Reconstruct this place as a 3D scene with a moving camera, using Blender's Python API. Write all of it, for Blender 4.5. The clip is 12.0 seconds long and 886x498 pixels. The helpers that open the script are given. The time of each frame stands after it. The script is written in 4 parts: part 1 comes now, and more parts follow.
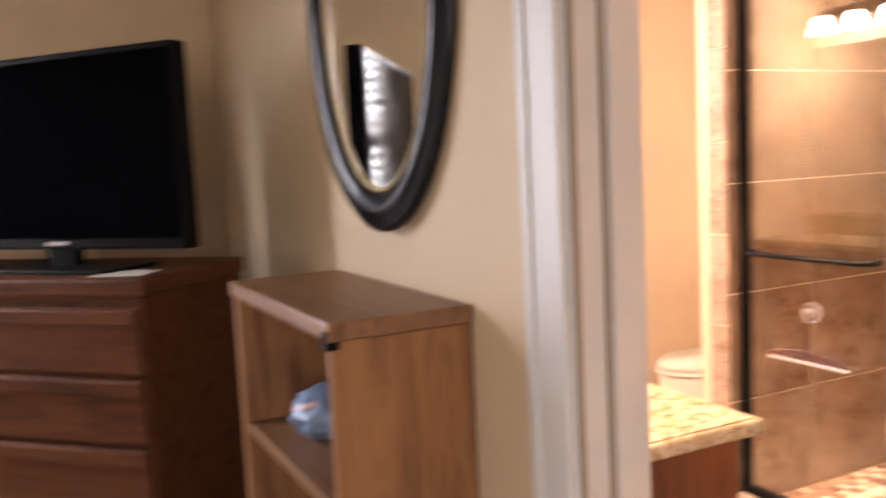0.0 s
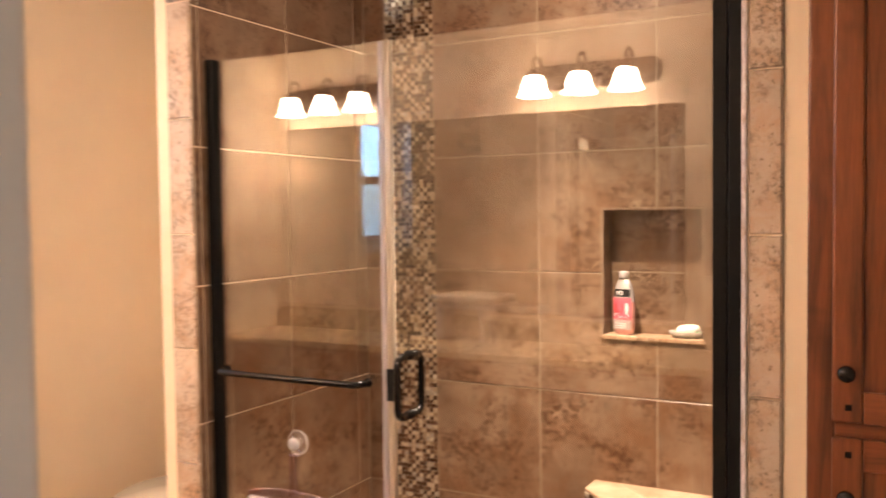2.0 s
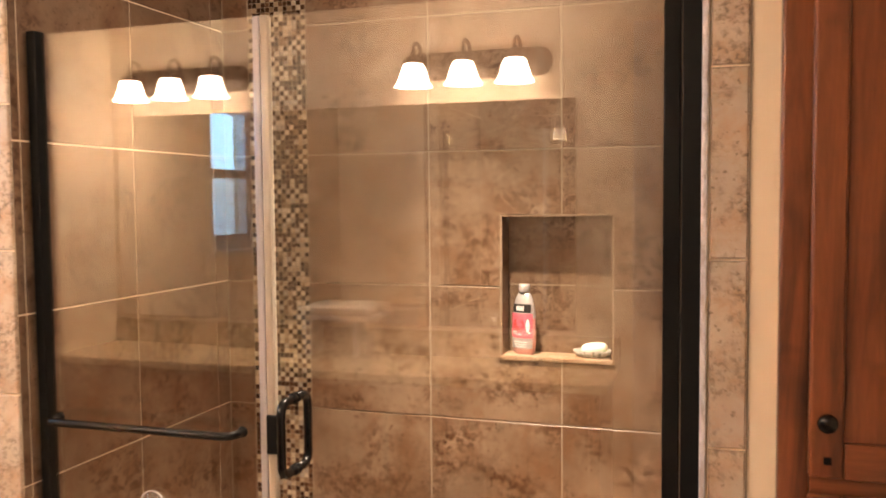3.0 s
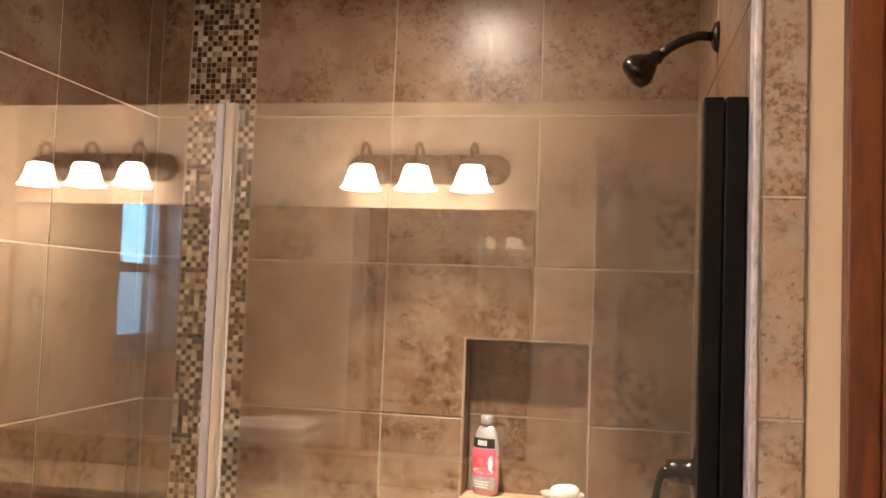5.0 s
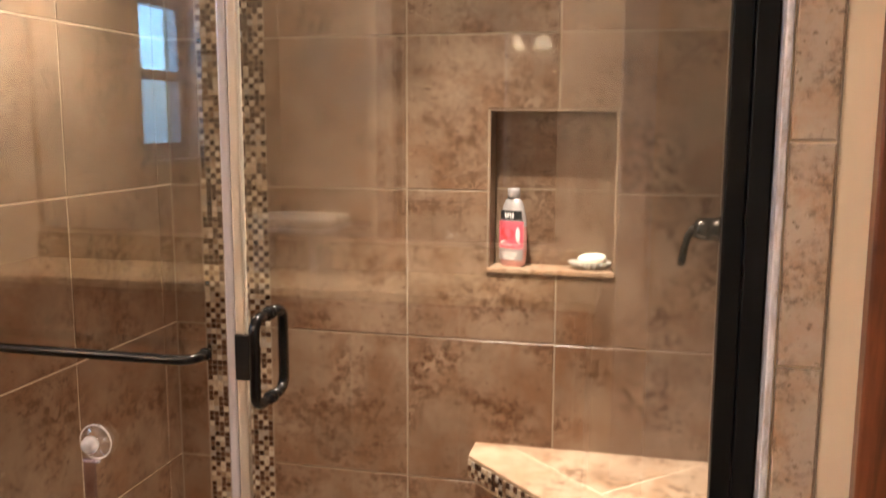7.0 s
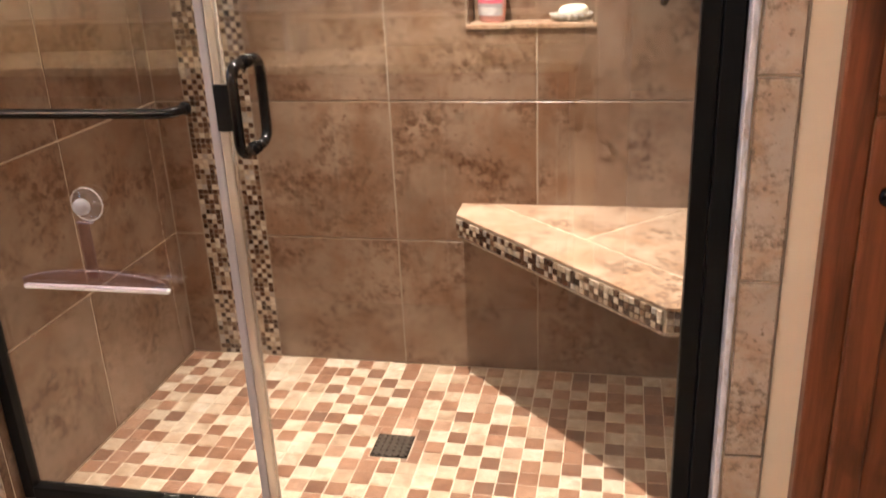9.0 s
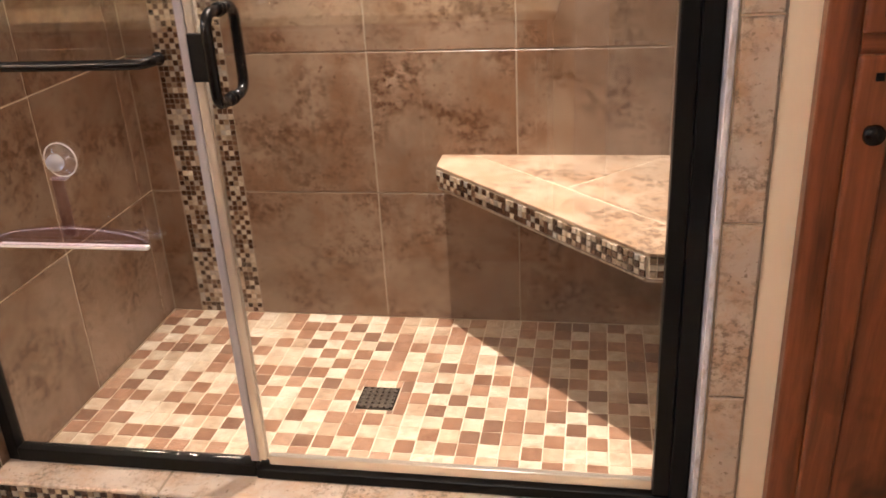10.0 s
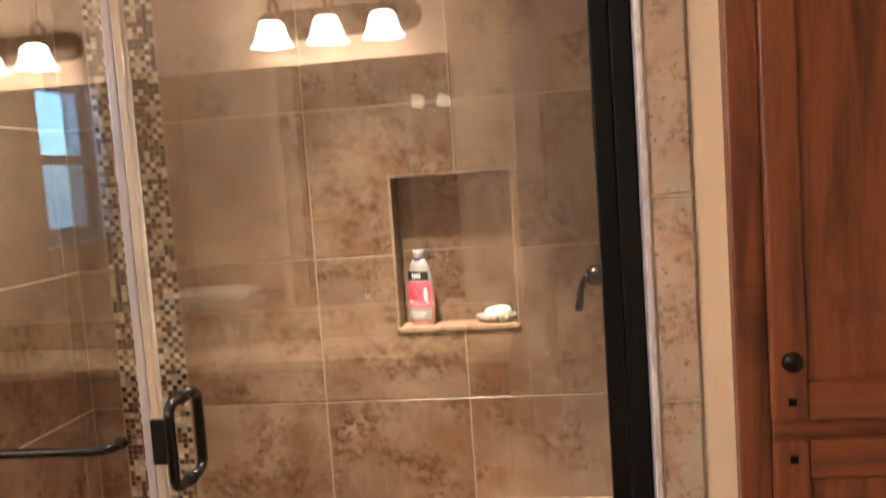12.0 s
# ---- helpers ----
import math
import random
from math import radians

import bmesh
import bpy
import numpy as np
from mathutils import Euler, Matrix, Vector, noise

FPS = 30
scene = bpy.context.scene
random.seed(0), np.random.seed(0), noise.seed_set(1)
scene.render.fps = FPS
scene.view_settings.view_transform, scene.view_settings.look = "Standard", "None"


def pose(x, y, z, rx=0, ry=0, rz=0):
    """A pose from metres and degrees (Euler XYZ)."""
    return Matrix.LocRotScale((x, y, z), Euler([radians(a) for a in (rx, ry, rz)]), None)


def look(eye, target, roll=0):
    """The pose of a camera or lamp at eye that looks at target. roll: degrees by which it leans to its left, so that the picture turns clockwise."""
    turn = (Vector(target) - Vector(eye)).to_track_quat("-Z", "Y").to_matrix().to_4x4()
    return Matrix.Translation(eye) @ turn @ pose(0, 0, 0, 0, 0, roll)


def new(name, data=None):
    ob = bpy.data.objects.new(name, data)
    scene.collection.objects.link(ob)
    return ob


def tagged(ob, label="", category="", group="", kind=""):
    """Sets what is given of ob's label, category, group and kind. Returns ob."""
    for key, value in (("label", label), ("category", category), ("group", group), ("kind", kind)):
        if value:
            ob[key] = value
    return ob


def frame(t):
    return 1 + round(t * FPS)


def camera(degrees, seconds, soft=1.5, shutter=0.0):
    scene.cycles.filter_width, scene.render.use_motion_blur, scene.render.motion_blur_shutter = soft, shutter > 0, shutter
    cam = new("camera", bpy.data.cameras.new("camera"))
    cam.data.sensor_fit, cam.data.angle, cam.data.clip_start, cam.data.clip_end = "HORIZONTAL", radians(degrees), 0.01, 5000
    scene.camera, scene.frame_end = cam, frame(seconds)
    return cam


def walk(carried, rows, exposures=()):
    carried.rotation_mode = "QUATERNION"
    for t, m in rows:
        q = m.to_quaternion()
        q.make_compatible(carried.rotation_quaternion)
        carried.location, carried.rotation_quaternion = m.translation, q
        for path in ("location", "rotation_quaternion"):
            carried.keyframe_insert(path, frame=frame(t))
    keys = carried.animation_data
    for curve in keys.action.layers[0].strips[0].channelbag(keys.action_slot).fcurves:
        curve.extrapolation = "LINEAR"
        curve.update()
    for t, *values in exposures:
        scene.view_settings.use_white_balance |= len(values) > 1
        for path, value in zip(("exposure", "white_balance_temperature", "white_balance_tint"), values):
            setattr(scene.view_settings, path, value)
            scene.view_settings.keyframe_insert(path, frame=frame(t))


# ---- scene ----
cam = camera(54.5, 12.0, soft=1.6, shutter=0.6)
PATH = [
    (0, (1.62, -3.252, 1.367), (-0.157, -2.358, 1.162), -2.8),
    (0.5, (1.446, -3.204, 1.377), (-0.056, -1.894, 1.213), -2.4),
    (1, (1.312, -3.076, 1.395), (0.011, -1.561, 1.281), -1.5),
    (1.5, (1.215, -2.924, 1.418), (0.089, -1.273, 1.35), -1.3),
    (2, (1.121, -2.781, 1.434), (0.173, -1.022, 1.353), -0.7),
    (2.5, (0.975, -2.657, 1.467), (0.22, -0.807, 1.37), -0.6),
    (3, (0.85, -2.508, 1.494), (0.239, -0.607, 1.379), -0.5),
    (3.5, (0.724, -2.387, 1.511), (0.194, -0.458, 1.509), 2.2),
    (3.7, (0.684, -2.355, 1.532), (0.195, -0.416, 1.575), 3.1),
    (5.3, (0.603, -2.297, 1.548), (0.223, -0.336, 1.664), 2.0),
    (5.5, (0.6, -2.295, 1.528), (0.211, -0.334, 1.595), 1.6),
    (6, (0.606, -2.315, 1.487), (0.199, -0.359, 1.425), 1.3),
    (6.5, (0.621, -2.264, 1.44), (0.18, -0.322, 1.259), 1.2),
    (7, (0.625, -2.263, 1.408), (0.179, -0.335, 1.119), 0.2),
    (7.2, (0.633, -2.244, 1.4), (0.176, -0.325, 1.067), -0.7),
    (9, (0.633, -2.293, 1.289), (0.236, -0.469, 0.57), -2.6),
    (9.5, (0.623, -2.287, 1.275), (0.261, -0.484, 0.489), -3.1),
    (9.8, (0.629, -2.292, 1.273), (0.272, -0.499, 0.462), -3.2),
    (10, (0.62, -2.291, 1.271), (0.278, -0.496, 0.459), -3.2),
    (10.5, (0.625, -2.299, 1.29), (0.308, -0.472, 0.541), -3.1),
    (11, (0.63, -2.3, 1.328), (0.364, -0.401, 0.76), -3.3),
    (11.5, (0.659, -2.309, 1.393), (0.413, -0.35, 1.07), -4.2),
    (12, (0.682, -2.334, 1.443), (0.413, -0.36, 1.269), -4.0),
]
walk(cam, [(t, look(eye, target, roll)) for t, eye, target, roll in PATH],
     exposures=[(0.0, 1.42, 6950, 24), (0.5, 1.28, 6750, 17), (1.0, 0.82, 6650, 15), (2.5, 0.68, 6900, 12), (3.7, 0.58, 6200, 6),
                (7.2, 0.46, 5850, 5), (9.0, 0.50, 5550, 6), (10.5, 0.46, 5550, 6), (11.0, 0.50, 5650, 6), (11.5, 0.84, 5800, 6), (12.0, 0.52, 5900, 5)])

# ---- world, sun, lights ----
world = bpy.data.worlds.new("world")
scene.world = world
world.use_nodes = True
wn = world.node_tree
sky = wn.nodes.new("ShaderNodeTexSky")
sky.sky_type = "NISHITA"
sky.sun_disc = False
sky.sun_elevation = radians(35)
sky.sun_rotation = radians(120)
wn.links.new(sky.outputs[0], wn.nodes["Background"].inputs[0])
wn.nodes["Background"].inputs[1].default_value = 0.15
sun_data = bpy.data.lights.new("sun", "SUN")
sun_data.energy, sun_data.angle, sun_data.color = 0.8, radians(10), (1, 0.95, 0.88)
sun = new("sun", sun_data)
sun.matrix_world = look((6, 10, 7), (0, 0, 0))



def lamp_area(name, m, size, watts, colour, shape="DISK", size_y=None, spread=180):
    data = bpy.data.lights.new(name, "AREA")
    data.shape, data.size, data.energy, data.color, data.spread = shape, size, watts, colour, radians(spread)
    if size_y:
        data.size_y = size_y
    ob = new(name, data)
    ob.matrix_world = m
    return ob


CAN = (0.205, -0.48, 2.425)
can_data = bpy.data.lights.new("shower_can_light", "SPOT")
can_data.energy, can_data.color, can_data.shadow_soft_size = 430, (1.0, 0.80, 0.64), 0.02
can_data.spot_size, can_data.spot_blend = radians(66), 1.0
new("shower_can_light", can_data).matrix_world = look(CAN, (CAN[0], CAN[1], 0))
lamp_area("upper_sash_light", look((-1.94, -1.352, 1.84), (0, -1.352, 1.84)), 0.42, 3.6, (0.30, 0.60, 1.0), "RECTANGLE", 0.34)
lamp_area("lower_sash_light", look((-1.94, -1.352, 1.465), (0, -1.352, 1.465)), 0.42, 1.25, (0.36, 0.60, 0.92), "RECTANGLE", 0.34)
# fill lamp added to brighten the bedroom; no source is known on this side
lamp_area("bedroom_window_light", look((3.04, -4.5, 1.5), (0, -4.0, 1.45)), 1.3, 9, (0.88, 0.93, 1.0), "RECTANGLE", 1.3)
lamp_area("blind_window_light", look((-1.575, -4.27, 1.5), (1, -4.25, 1.45)), 0.42, 64, (0.80, 0.87, 0.96), "RECTANGLE", 1.2)


# ---- materials ----
def mat(name, rough=0.5, metal=0.0, **extra):
    m = bpy.data.materials.new(name)
    m.use_nodes = True
    b = m.node_tree.nodes["Principled BSDF"]
    b.inputs["Roughness"].default_value = rough
    b.inputs["Metallic"].default_value = metal
    for key, value in extra.items():
        b.inputs[key.replace("_", " ")].default_value = value
    return m, m.node_tree, b


def node(tree, kind, **values):
    n = tree.nodes.new(kind)
    for key, value in values.items():
        n.inputs[key.replace("_", " ")].default_value = value
    return n


def coords(tree, shift=True, scale=(1, 1, 1)):
    """Object coordinates, moved by the object's random number so that alike pieces differ."""
    tc = tree.nodes.new("ShaderNodeTexCoord")
    mp = tree.nodes.new("ShaderNodeMapping")
    mp.inputs["Scale"].default_value = scale
    tree.links.new(tc.outputs["Object"], mp.inputs["Vector"])
    if shift:
        info = tree.nodes.new("ShaderNodeObjectInfo")
        mul = tree.nodes.new("ShaderNodeMath")
        mul.operation = "MULTIPLY"
        mul.inputs[1].default_value = 37.0
        tree.links.new(info.outputs["Random"], mul.inputs[0])
        tree.links.new(mul.outputs[0], mp.inputs["Location"])
    return mp.outputs["Vector"]


def ramp(tree, value, stops):
    r = tree.nodes.new("ShaderNodeValToRGB")
    while len(r.color_ramp.elements) < len(stops):
        r.color_ramp.elements.new(0.5)
    for e, (at, c) in zip(r.color_ramp.elements, stops):
        e.position, e.color = at, (*c, 1)
    tree.links.new(value, r.inputs[0])
    return r.outputs[0]


def mixed(tree, fac, a, b, kind="MIX"):
    x = tree.nodes.new("ShaderNodeMix")
    x.data_type, x.blend_type = "RGBA", kind
    for sock, v in ((x.inputs[0], fac), (x.inputs[6], a), (x.inputs[7], b)):
        if isinstance(v, (int, float)):
            sock.default_value = v
        elif isinstance(v, tuple):
            sock.default_value = (*v, 1)
        else:
            tree.links.new(v, sock)
    return x.outputs[2]


def noise_of(tree, vec, scale, detail=4, rough=0.55, distort=0.0):
    n = node(tree, "ShaderNodeTexNoise", Scale=scale, Detail=detail, Roughness=rough, Distortion=distort)
    tree.links.new(vec, n.inputs["Vector"])
    return n.outputs[0]


def bump(tree, b, height, strength, distance=0.002):
    n = node(tree, "ShaderNodeBump", Strength=strength, Distance=distance)
    tree.links.new(height, n.inputs["Height"])
    tree.links.new(n.outputs[0], b.inputs["Normal"])


def paint(name, colour, rough=0.6, relief=0.15):
    m, t, b = mat(name, rough)
    v = coords(t, False)
    low = noise_of(t, v, 2.2, 3)
    c = ramp(t, low, [(0.3, tuple(x * 0.93 for x in colour)), (0.7, colour)])
    t.links.new(c, b.inputs["Base Color"])
    bump(t, b, noise_of(t, v, 260, 3), relief, 0.001)
    return m


def stone_tile(name, light, mid, dark, rough=0.28, blots=1.0, size=1.0):
    """Glazed stone-look tile: soft clouds, ruddy patches, clusters of fine dark blots and single specks."""
    m, t, b = mat(name, rough)
    v = coords(t)
    cloud = noise_of(t, v, 3.6 * size, 5, 0.58, 0.3)
    base = ramp(t, cloud, [(0.32, mid), (0.50, tuple(0.5 * (a + c) for a, c in zip(light, mid))), (0.66, light)])
    ruddy = ramp(t, noise_of(t, v, 7.0 * size, 6, 0.66, 0.4), [(0.46, (0, 0, 0)), (0.66, (0.85, 0.85, 0.85))])
    c = mixed(t, ruddy, base, (mid[0] * 1.02, mid[1] * 0.82, mid[2] * 0.64))
    patch = ramp(t, noise_of(t, v, 5.6 * size, 5, 0.66), [(0.45, (0, 0, 0)), (0.60, (min(1.0, blots),) * 3)])
    stain = ramp(t, noise_of(t, v, 21.0 * size, 4, 0.6), [(0.42, (0, 0, 0)), (0.58, (0.55, 0.55, 0.55))])
    c = mixed(t, mixed(t, 1.0, stain, patch, "MULTIPLY"), c, (mid[0] * 0.82, mid[1] * 0.62, mid[2] * 0.44))
    fine = ramp(t, noise_of(t, v, 44.0 * size, 7, 0.68), [(0.475, (0, 0, 0)), (0.59, (1, 1, 1))])
    c = mixed(t, mixed(t, 1.0, fine, patch, "MULTIPLY"), c, dark)
    pale = ramp(t, noise_of(t, v, 48.0 * size, 5, 0.7), [(0.60, (0, 0, 0)), (0.72, (0.45, 0.45, 0.45))])
    c = mixed(t, mixed(t, 1.0, pale, patch, "MULTIPLY"), c, tuple(min(1, x * 1.35) for x in light))
    specks = ramp(t, noise_of(t, v, 75, 3, 0.55), [(0.635, (0, 0, 0)), (0.69, (0.9, 0.9, 0.9))])
    c = mixed(t, specks, c, tuple(x * 1.2 for x in dark))
    t.links.new(c, b.inputs["Base Color"])
    pits = noise_of(t, v, 80, 4, 0.65)
    r = ramp(t, pits, [(0.35, (rough, rough, rough)), (0.75, (rough + 0.22,) * 3)])
    t.links.new(r, b.inputs["Roughness"])
    bump(t, b, pits, 0.15, 0.0012)
    return m


def wood(name, light, dark, rough=0.4, axis="Z", knots=True, scale=1.0, gloss=0.5):
    m, t, b = mat(name, rough, Specular_IOR_Level=gloss)
    s = {"Z": (9, 9, 0.9), "X": (0.9, 9, 9), "Y": (9, 0.9, 9)}[axis]
    v = coords(t, True, tuple(a * scale for a in s))
    n = noise_of(t, v, 1.6, 5, 0.6, 1.4)
    grain = noise_of(t, v, 14, 5, 0.7, 0.3)
    c = ramp(t, n, [(0.3, dark), (0.55, light), (0.75, tuple(0.5 * (a + d) for a, d in zip(light, dark)))])
    g = ramp(t, grain, [(0.35, (0.62, 0.62, 0.62)), (0.65, (1, 1, 1))])
    c = mixed(t, 0.55, c, g, "MULTIPLY")
    if knots:
        v2 = coords(t, True)
        k = noise_of(t, v2, 5.0, 3, 0.5, 0.4)
        km = ramp(t, k, [(0.62, (0, 0, 0)), (0.78, (1, 1, 1))])
        c = mixed(t, km, c, tuple(x * 0.35 for x in dark))
    t.links.new(c, b.inputs["Base Color"])
    bump(t, b, grain, 0.12, 0.001)
    return m


def mosaic(name, stops, rough=0.25, island=True):
    m, t, b = mat(name, rough)
    if island:
        src = t.nodes.new("ShaderNodeNewGeometry").outputs["Random Per Island"]
    else:
        src = t.nodes.new("ShaderNodeObjectInfo").outputs["Random"]
    r = t.nodes.new("ShaderNodeValToRGB")
    r.color_ramp.interpolation = "CONSTANT"
    while len(r.color_ramp.elements) < len(stops):
        r.color_ramp.elements.new(0.5)
    for e, (at, c) in zip(r.color_ramp.elements, stops):
        e.position, e.color = at, (*c, 1)
    t.links.new(src, r.inputs[0])
    v = coords(t, not island)
    n = noise_of(t, v, 42, 6, 0.68)
    g = ramp(t, n, [(0.32, (0.62, 0.58, 0.55)), (0.62, (1, 1, 1))])
    c = mixed(t, 0.8, r.outputs[0], g, "MULTIPLY")
    veil = ramp(t, noise_of(t, v, 17, 4, 0.62, 0.5), [(0.38, (0.80, 0.70, 0.62)), (0.60, (1.0, 1.0, 1.0))])
    c = mixed(t, 0.85, c, veil, "MULTIPLY")
    t.links.new(c, b.inputs["Base Color"])
    bump(t, b, n, 0.1, 0.001)
    return m


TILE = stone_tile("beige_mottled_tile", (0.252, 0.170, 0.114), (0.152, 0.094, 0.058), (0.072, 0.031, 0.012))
TRIM_TILE = stone_tile("trim_tile", (0.60, 0.505, 0.42), (0.46, 0.38, 0.31), (0.19, 0.14, 0.10), 0.3, 0.9, 1.8)
FLOOR_TILE = stone_tile("bath_floor_tile", (0.42, 0.34, 0.265), (0.31, 0.24, 0.18), (0.14, 0.10, 0.068), 0.35)
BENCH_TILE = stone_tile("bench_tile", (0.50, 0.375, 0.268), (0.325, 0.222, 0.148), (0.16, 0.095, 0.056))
GROUT = paint("beige_grout", (0.305, 0.24, 0.175), 0.85, 0.4)
PALE_GROUT = paint("pale_grout", (0.74, 0.62, 0.47), 0.85, 0.4)
FLOOR_LIGHT = [(0.0, (0.63, 0.525, 0.395)), (0.35, (0.56, 0.445, 0.32)), (0.6, (0.68, 0.58, 0.455)), (0.85, (0.49, 0.365, 0.25))]
FLOOR_DARK = [(0.0, (0.29, 0.15, 0.088)), (0.4, (0.35, 0.19, 0.115)), (0.7, (0.21, 0.108, 0.066)), (0.88, (0.42, 0.26, 0.17))]
FLOOR_PIECES = [mosaic("floor_mosaic_cream", FLOOR_LIGHT, 0.33, False), mosaic("floor_mosaic_brown", FLOOR_DARK, 0.33, False)]
FLOOR_RESTS = [mosaic("floor_mosaic_cream_rest", FLOOR_LIGHT, 0.33, True), mosaic("floor_mosaic_brown_rest", FLOOR_DARK, 0.33, True)]
SMALL_LIGHT = [(0.0, (0.58, 0.49, 0.385)), (0.35, (0.45, 0.36, 0.265)), (0.62, (0.29, 0.215, 0.145)), (0.84, (0.40, 0.36, 0.315))]
SMALL_DARK = [(0.0, (0.052, 0.027, 0.016)), (0.45, (0.088, 0.047, 0.027)), (0.75, (0.155, 0.092, 0.055)), (0.9, (0.033, 0.018, 0.011))]
SMALL_PIECES = [mosaic("small_mosaic_cream", SMALL_LIGHT, 0.15, False), mosaic("small_mosaic_brown", SMALL_DARK, 0.12, False)]
SMALL_RESTS = [mosaic("small_mosaic_cream_rest", SMALL_LIGHT, 0.15, True), mosaic("small_mosaic_brown_rest", SMALL_DARK, 0.12, True)]
CREAM = paint("cream_wall_paint", (0.93, 0.785, 0.605))
BED_PAINT = paint("bedroom_beige_paint", (0.64, 0.50, 0.335))
WHITE_TRIM = paint("white_trim_paint", (0.66, 0.65, 0.64), 0.4, 0.05)
# Gasket brown; also paints the shade in jamb grooves and beside the trim
STRIP_BROWN = mat("gasket_and_shade_brown", 0.7, 0.0, Base_Color=(0.33, 0.27, 0.21, 1))[0]
CEIL = paint("ceiling_paint", (0.70, 0.67, 0.61), 0.8, 0.5)
CARPET = paint("beige_carpet", (0.42, 0.36, 0.28), 0.95, 1.0)
BLACK = mat("oil_rubbed_black", 0.25, 0.5, Base_Color=(0.011, 0.009, 0.008, 1))[0]
BLACK_SATIN = mat("satin_black_frame", 0.45, 0.0, Base_Color=(0.007, 0.0068, 0.0065, 1), Specular_IOR_Level=0.12)[0]
BRONZE = mat("dark_bronze", 0.27, 0.8, Base_Color=(0.035, 0.026, 0.02, 1))[0]
GRATE = mat("worn_bronze_grate", 0.35, 0.8, Base_Color=(0.14, 0.115, 0.095, 1))[0]
KNOTTY = wood("knotty_alder", (0.240, 0.077, 0.029), (0.093, 0.028, 0.0115), 0.36)
KNOTTY_X = wood("knotty_alder_rail", (0.240, 0.077, 0.029), (0.093, 0.028, 0.0115), 0.36, "X")
OAK = wood("brown_oak_laminate", (0.37, 0.17, 0.068), (0.145, 0.06, 0.024), 0.45, "Z", False)
OAK_X = wood("brown_oak_laminate_flat", (0.27, 0.13, 0.06), (0.14, 0.062, 0.028), 0.42, "X", False)
CHEST_WOOD = wood("dark_oak_drawers", (0.140, 0.049, 0.021), (0.064, 0.022, 0.010), 0.5, "X", False, 1.0, 0.15)
PLASTIC_DARK = mat("black_gloss_screen", 0.12, 0.0, Base_Color=(0.002, 0.002, 0.003, 1), Specular_IOR_Level=0.008)[0]
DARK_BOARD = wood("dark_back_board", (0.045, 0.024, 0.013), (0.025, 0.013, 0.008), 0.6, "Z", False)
PLASTIC_MATT = mat("black_plastic", 0.4, 0.0, Base_Color=(0.005, 0.005, 0.006, 1), Specular_IOR_Level=0.06)[0]
MIRROR = mat("silver_mirror", 0.01, 1.0, Base_Color=(0.88, 0.88, 0.86, 1))[0]
TOWEL = paint("cream_towel", (0.74, 0.68, 0.58), 0.95, 1.0)
PORCELAIN = mat("white_porcelain", 0.12, 0.0, Base_Color=(0.80, 0.77, 0.70, 1))[0]
SOAP = mat("white_soap", 0.45, 0.0, Base_Color=(0.82, 0.77, 0.66, 1), Subsurface_Weight=0.2)[0]
LILAC = mat("lilac_frosted_plastic", 0.2, 0.0, Base_Color=(0.90, 0.82, 0.90, 1), Transmission_Weight=0.86, IOR=1.12)[0]
MILKY = mat("milky_plastic", 0.3, 0.0, Base_Color=(0.80, 0.77, 0.80, 1), Transmission_Weight=0.72, IOR=1.2)[0]
RUBBER_WHITE = mat("white_rubber", 0.5, 0.0, Base_Color=(0.80, 0.78, 0.76, 1))[0]
SEAL_PALE = mat("milky_vinyl_seal", 0.2, 0.0, Base_Color=(0.50, 0.47, 0.50, 1), Transmission_Weight=0.35)[0]
SEAL = mat("clear_vinyl_seal", 0.22, 0.0, Base_Color=(0.84, 0.75, 0.64, 1), Transmission_Weight=0.68)[0]
BOTTLE = mat("pink_bottle", 0.25, 0.0, Base_Color=(0.62, 0.30, 0.28, 1), Subsurface_Weight=0.1)[0]
SILVER_LABEL = mat("silver_grey_plastic", 0.32, 0.3, Base_Color=(0.42, 0.385, 0.38, 1))[0]
FRUIT_RED = mat("fruit_red", 0.4, 0.0, Base_Color=(0.70, 0.05, 0.05, 1))[0]
RED_LABEL = mat("red_label", 0.4, 0.0, Base_Color=(0.70, 0.12, 0.17, 1))[0]
BLACK_LABEL = mat("black_label", 0.4, 0.0, Base_Color=(0.02, 0.02, 0.02, 1))[0]
WHITE_LABEL = mat("white_label", 0.4, 0.0, Base_Color=(0.82, 0.80, 0.78, 1))[0]
BAG_BLUE = paint("blue_plastic_bag", (0.17, 0.25, 0.38), 0.4, 0.3)
BAG_PINK = mat("pink_print", 0.4, 0.0, Base_Color=(0.62, 0.40, 0.40, 1))[0]
PAPER = mat("white_paper", 0.6, 0.0, Base_Color=(0.75, 0.72, 0.66, 1))[0]
FRAME_PAINT = mat("black_mirror_frame", 0.26, 0.0, Base_Color=(0.006, 0.008, 0.012, 1), Specular_IOR_Level=0.3)[0]


def caulk_material():
    m, t, b = mat("pale_edge_profile", 0.25)
    v = coords(t, False, (1, 1, 0.35))
    n = noise_of(t, v, 70, 5, 0.65, 0.6)
    t.links.new(ramp(t, n, [(0.36, (0.50, 0.44, 0.44)), (0.5, (0.66, 0.64, 0.71)), (0.64, (0.80, 0.78, 0.84))]), b.inputs["Base Color"])
    bump(t, b, n, 0.5, 0.003)
    return m


ALUMINIUM = caulk_material()
GOLD = mat("worn_gold_rim", 0.35, 0.7, Base_Color=(0.35, 0.26, 0.13, 1))[0]


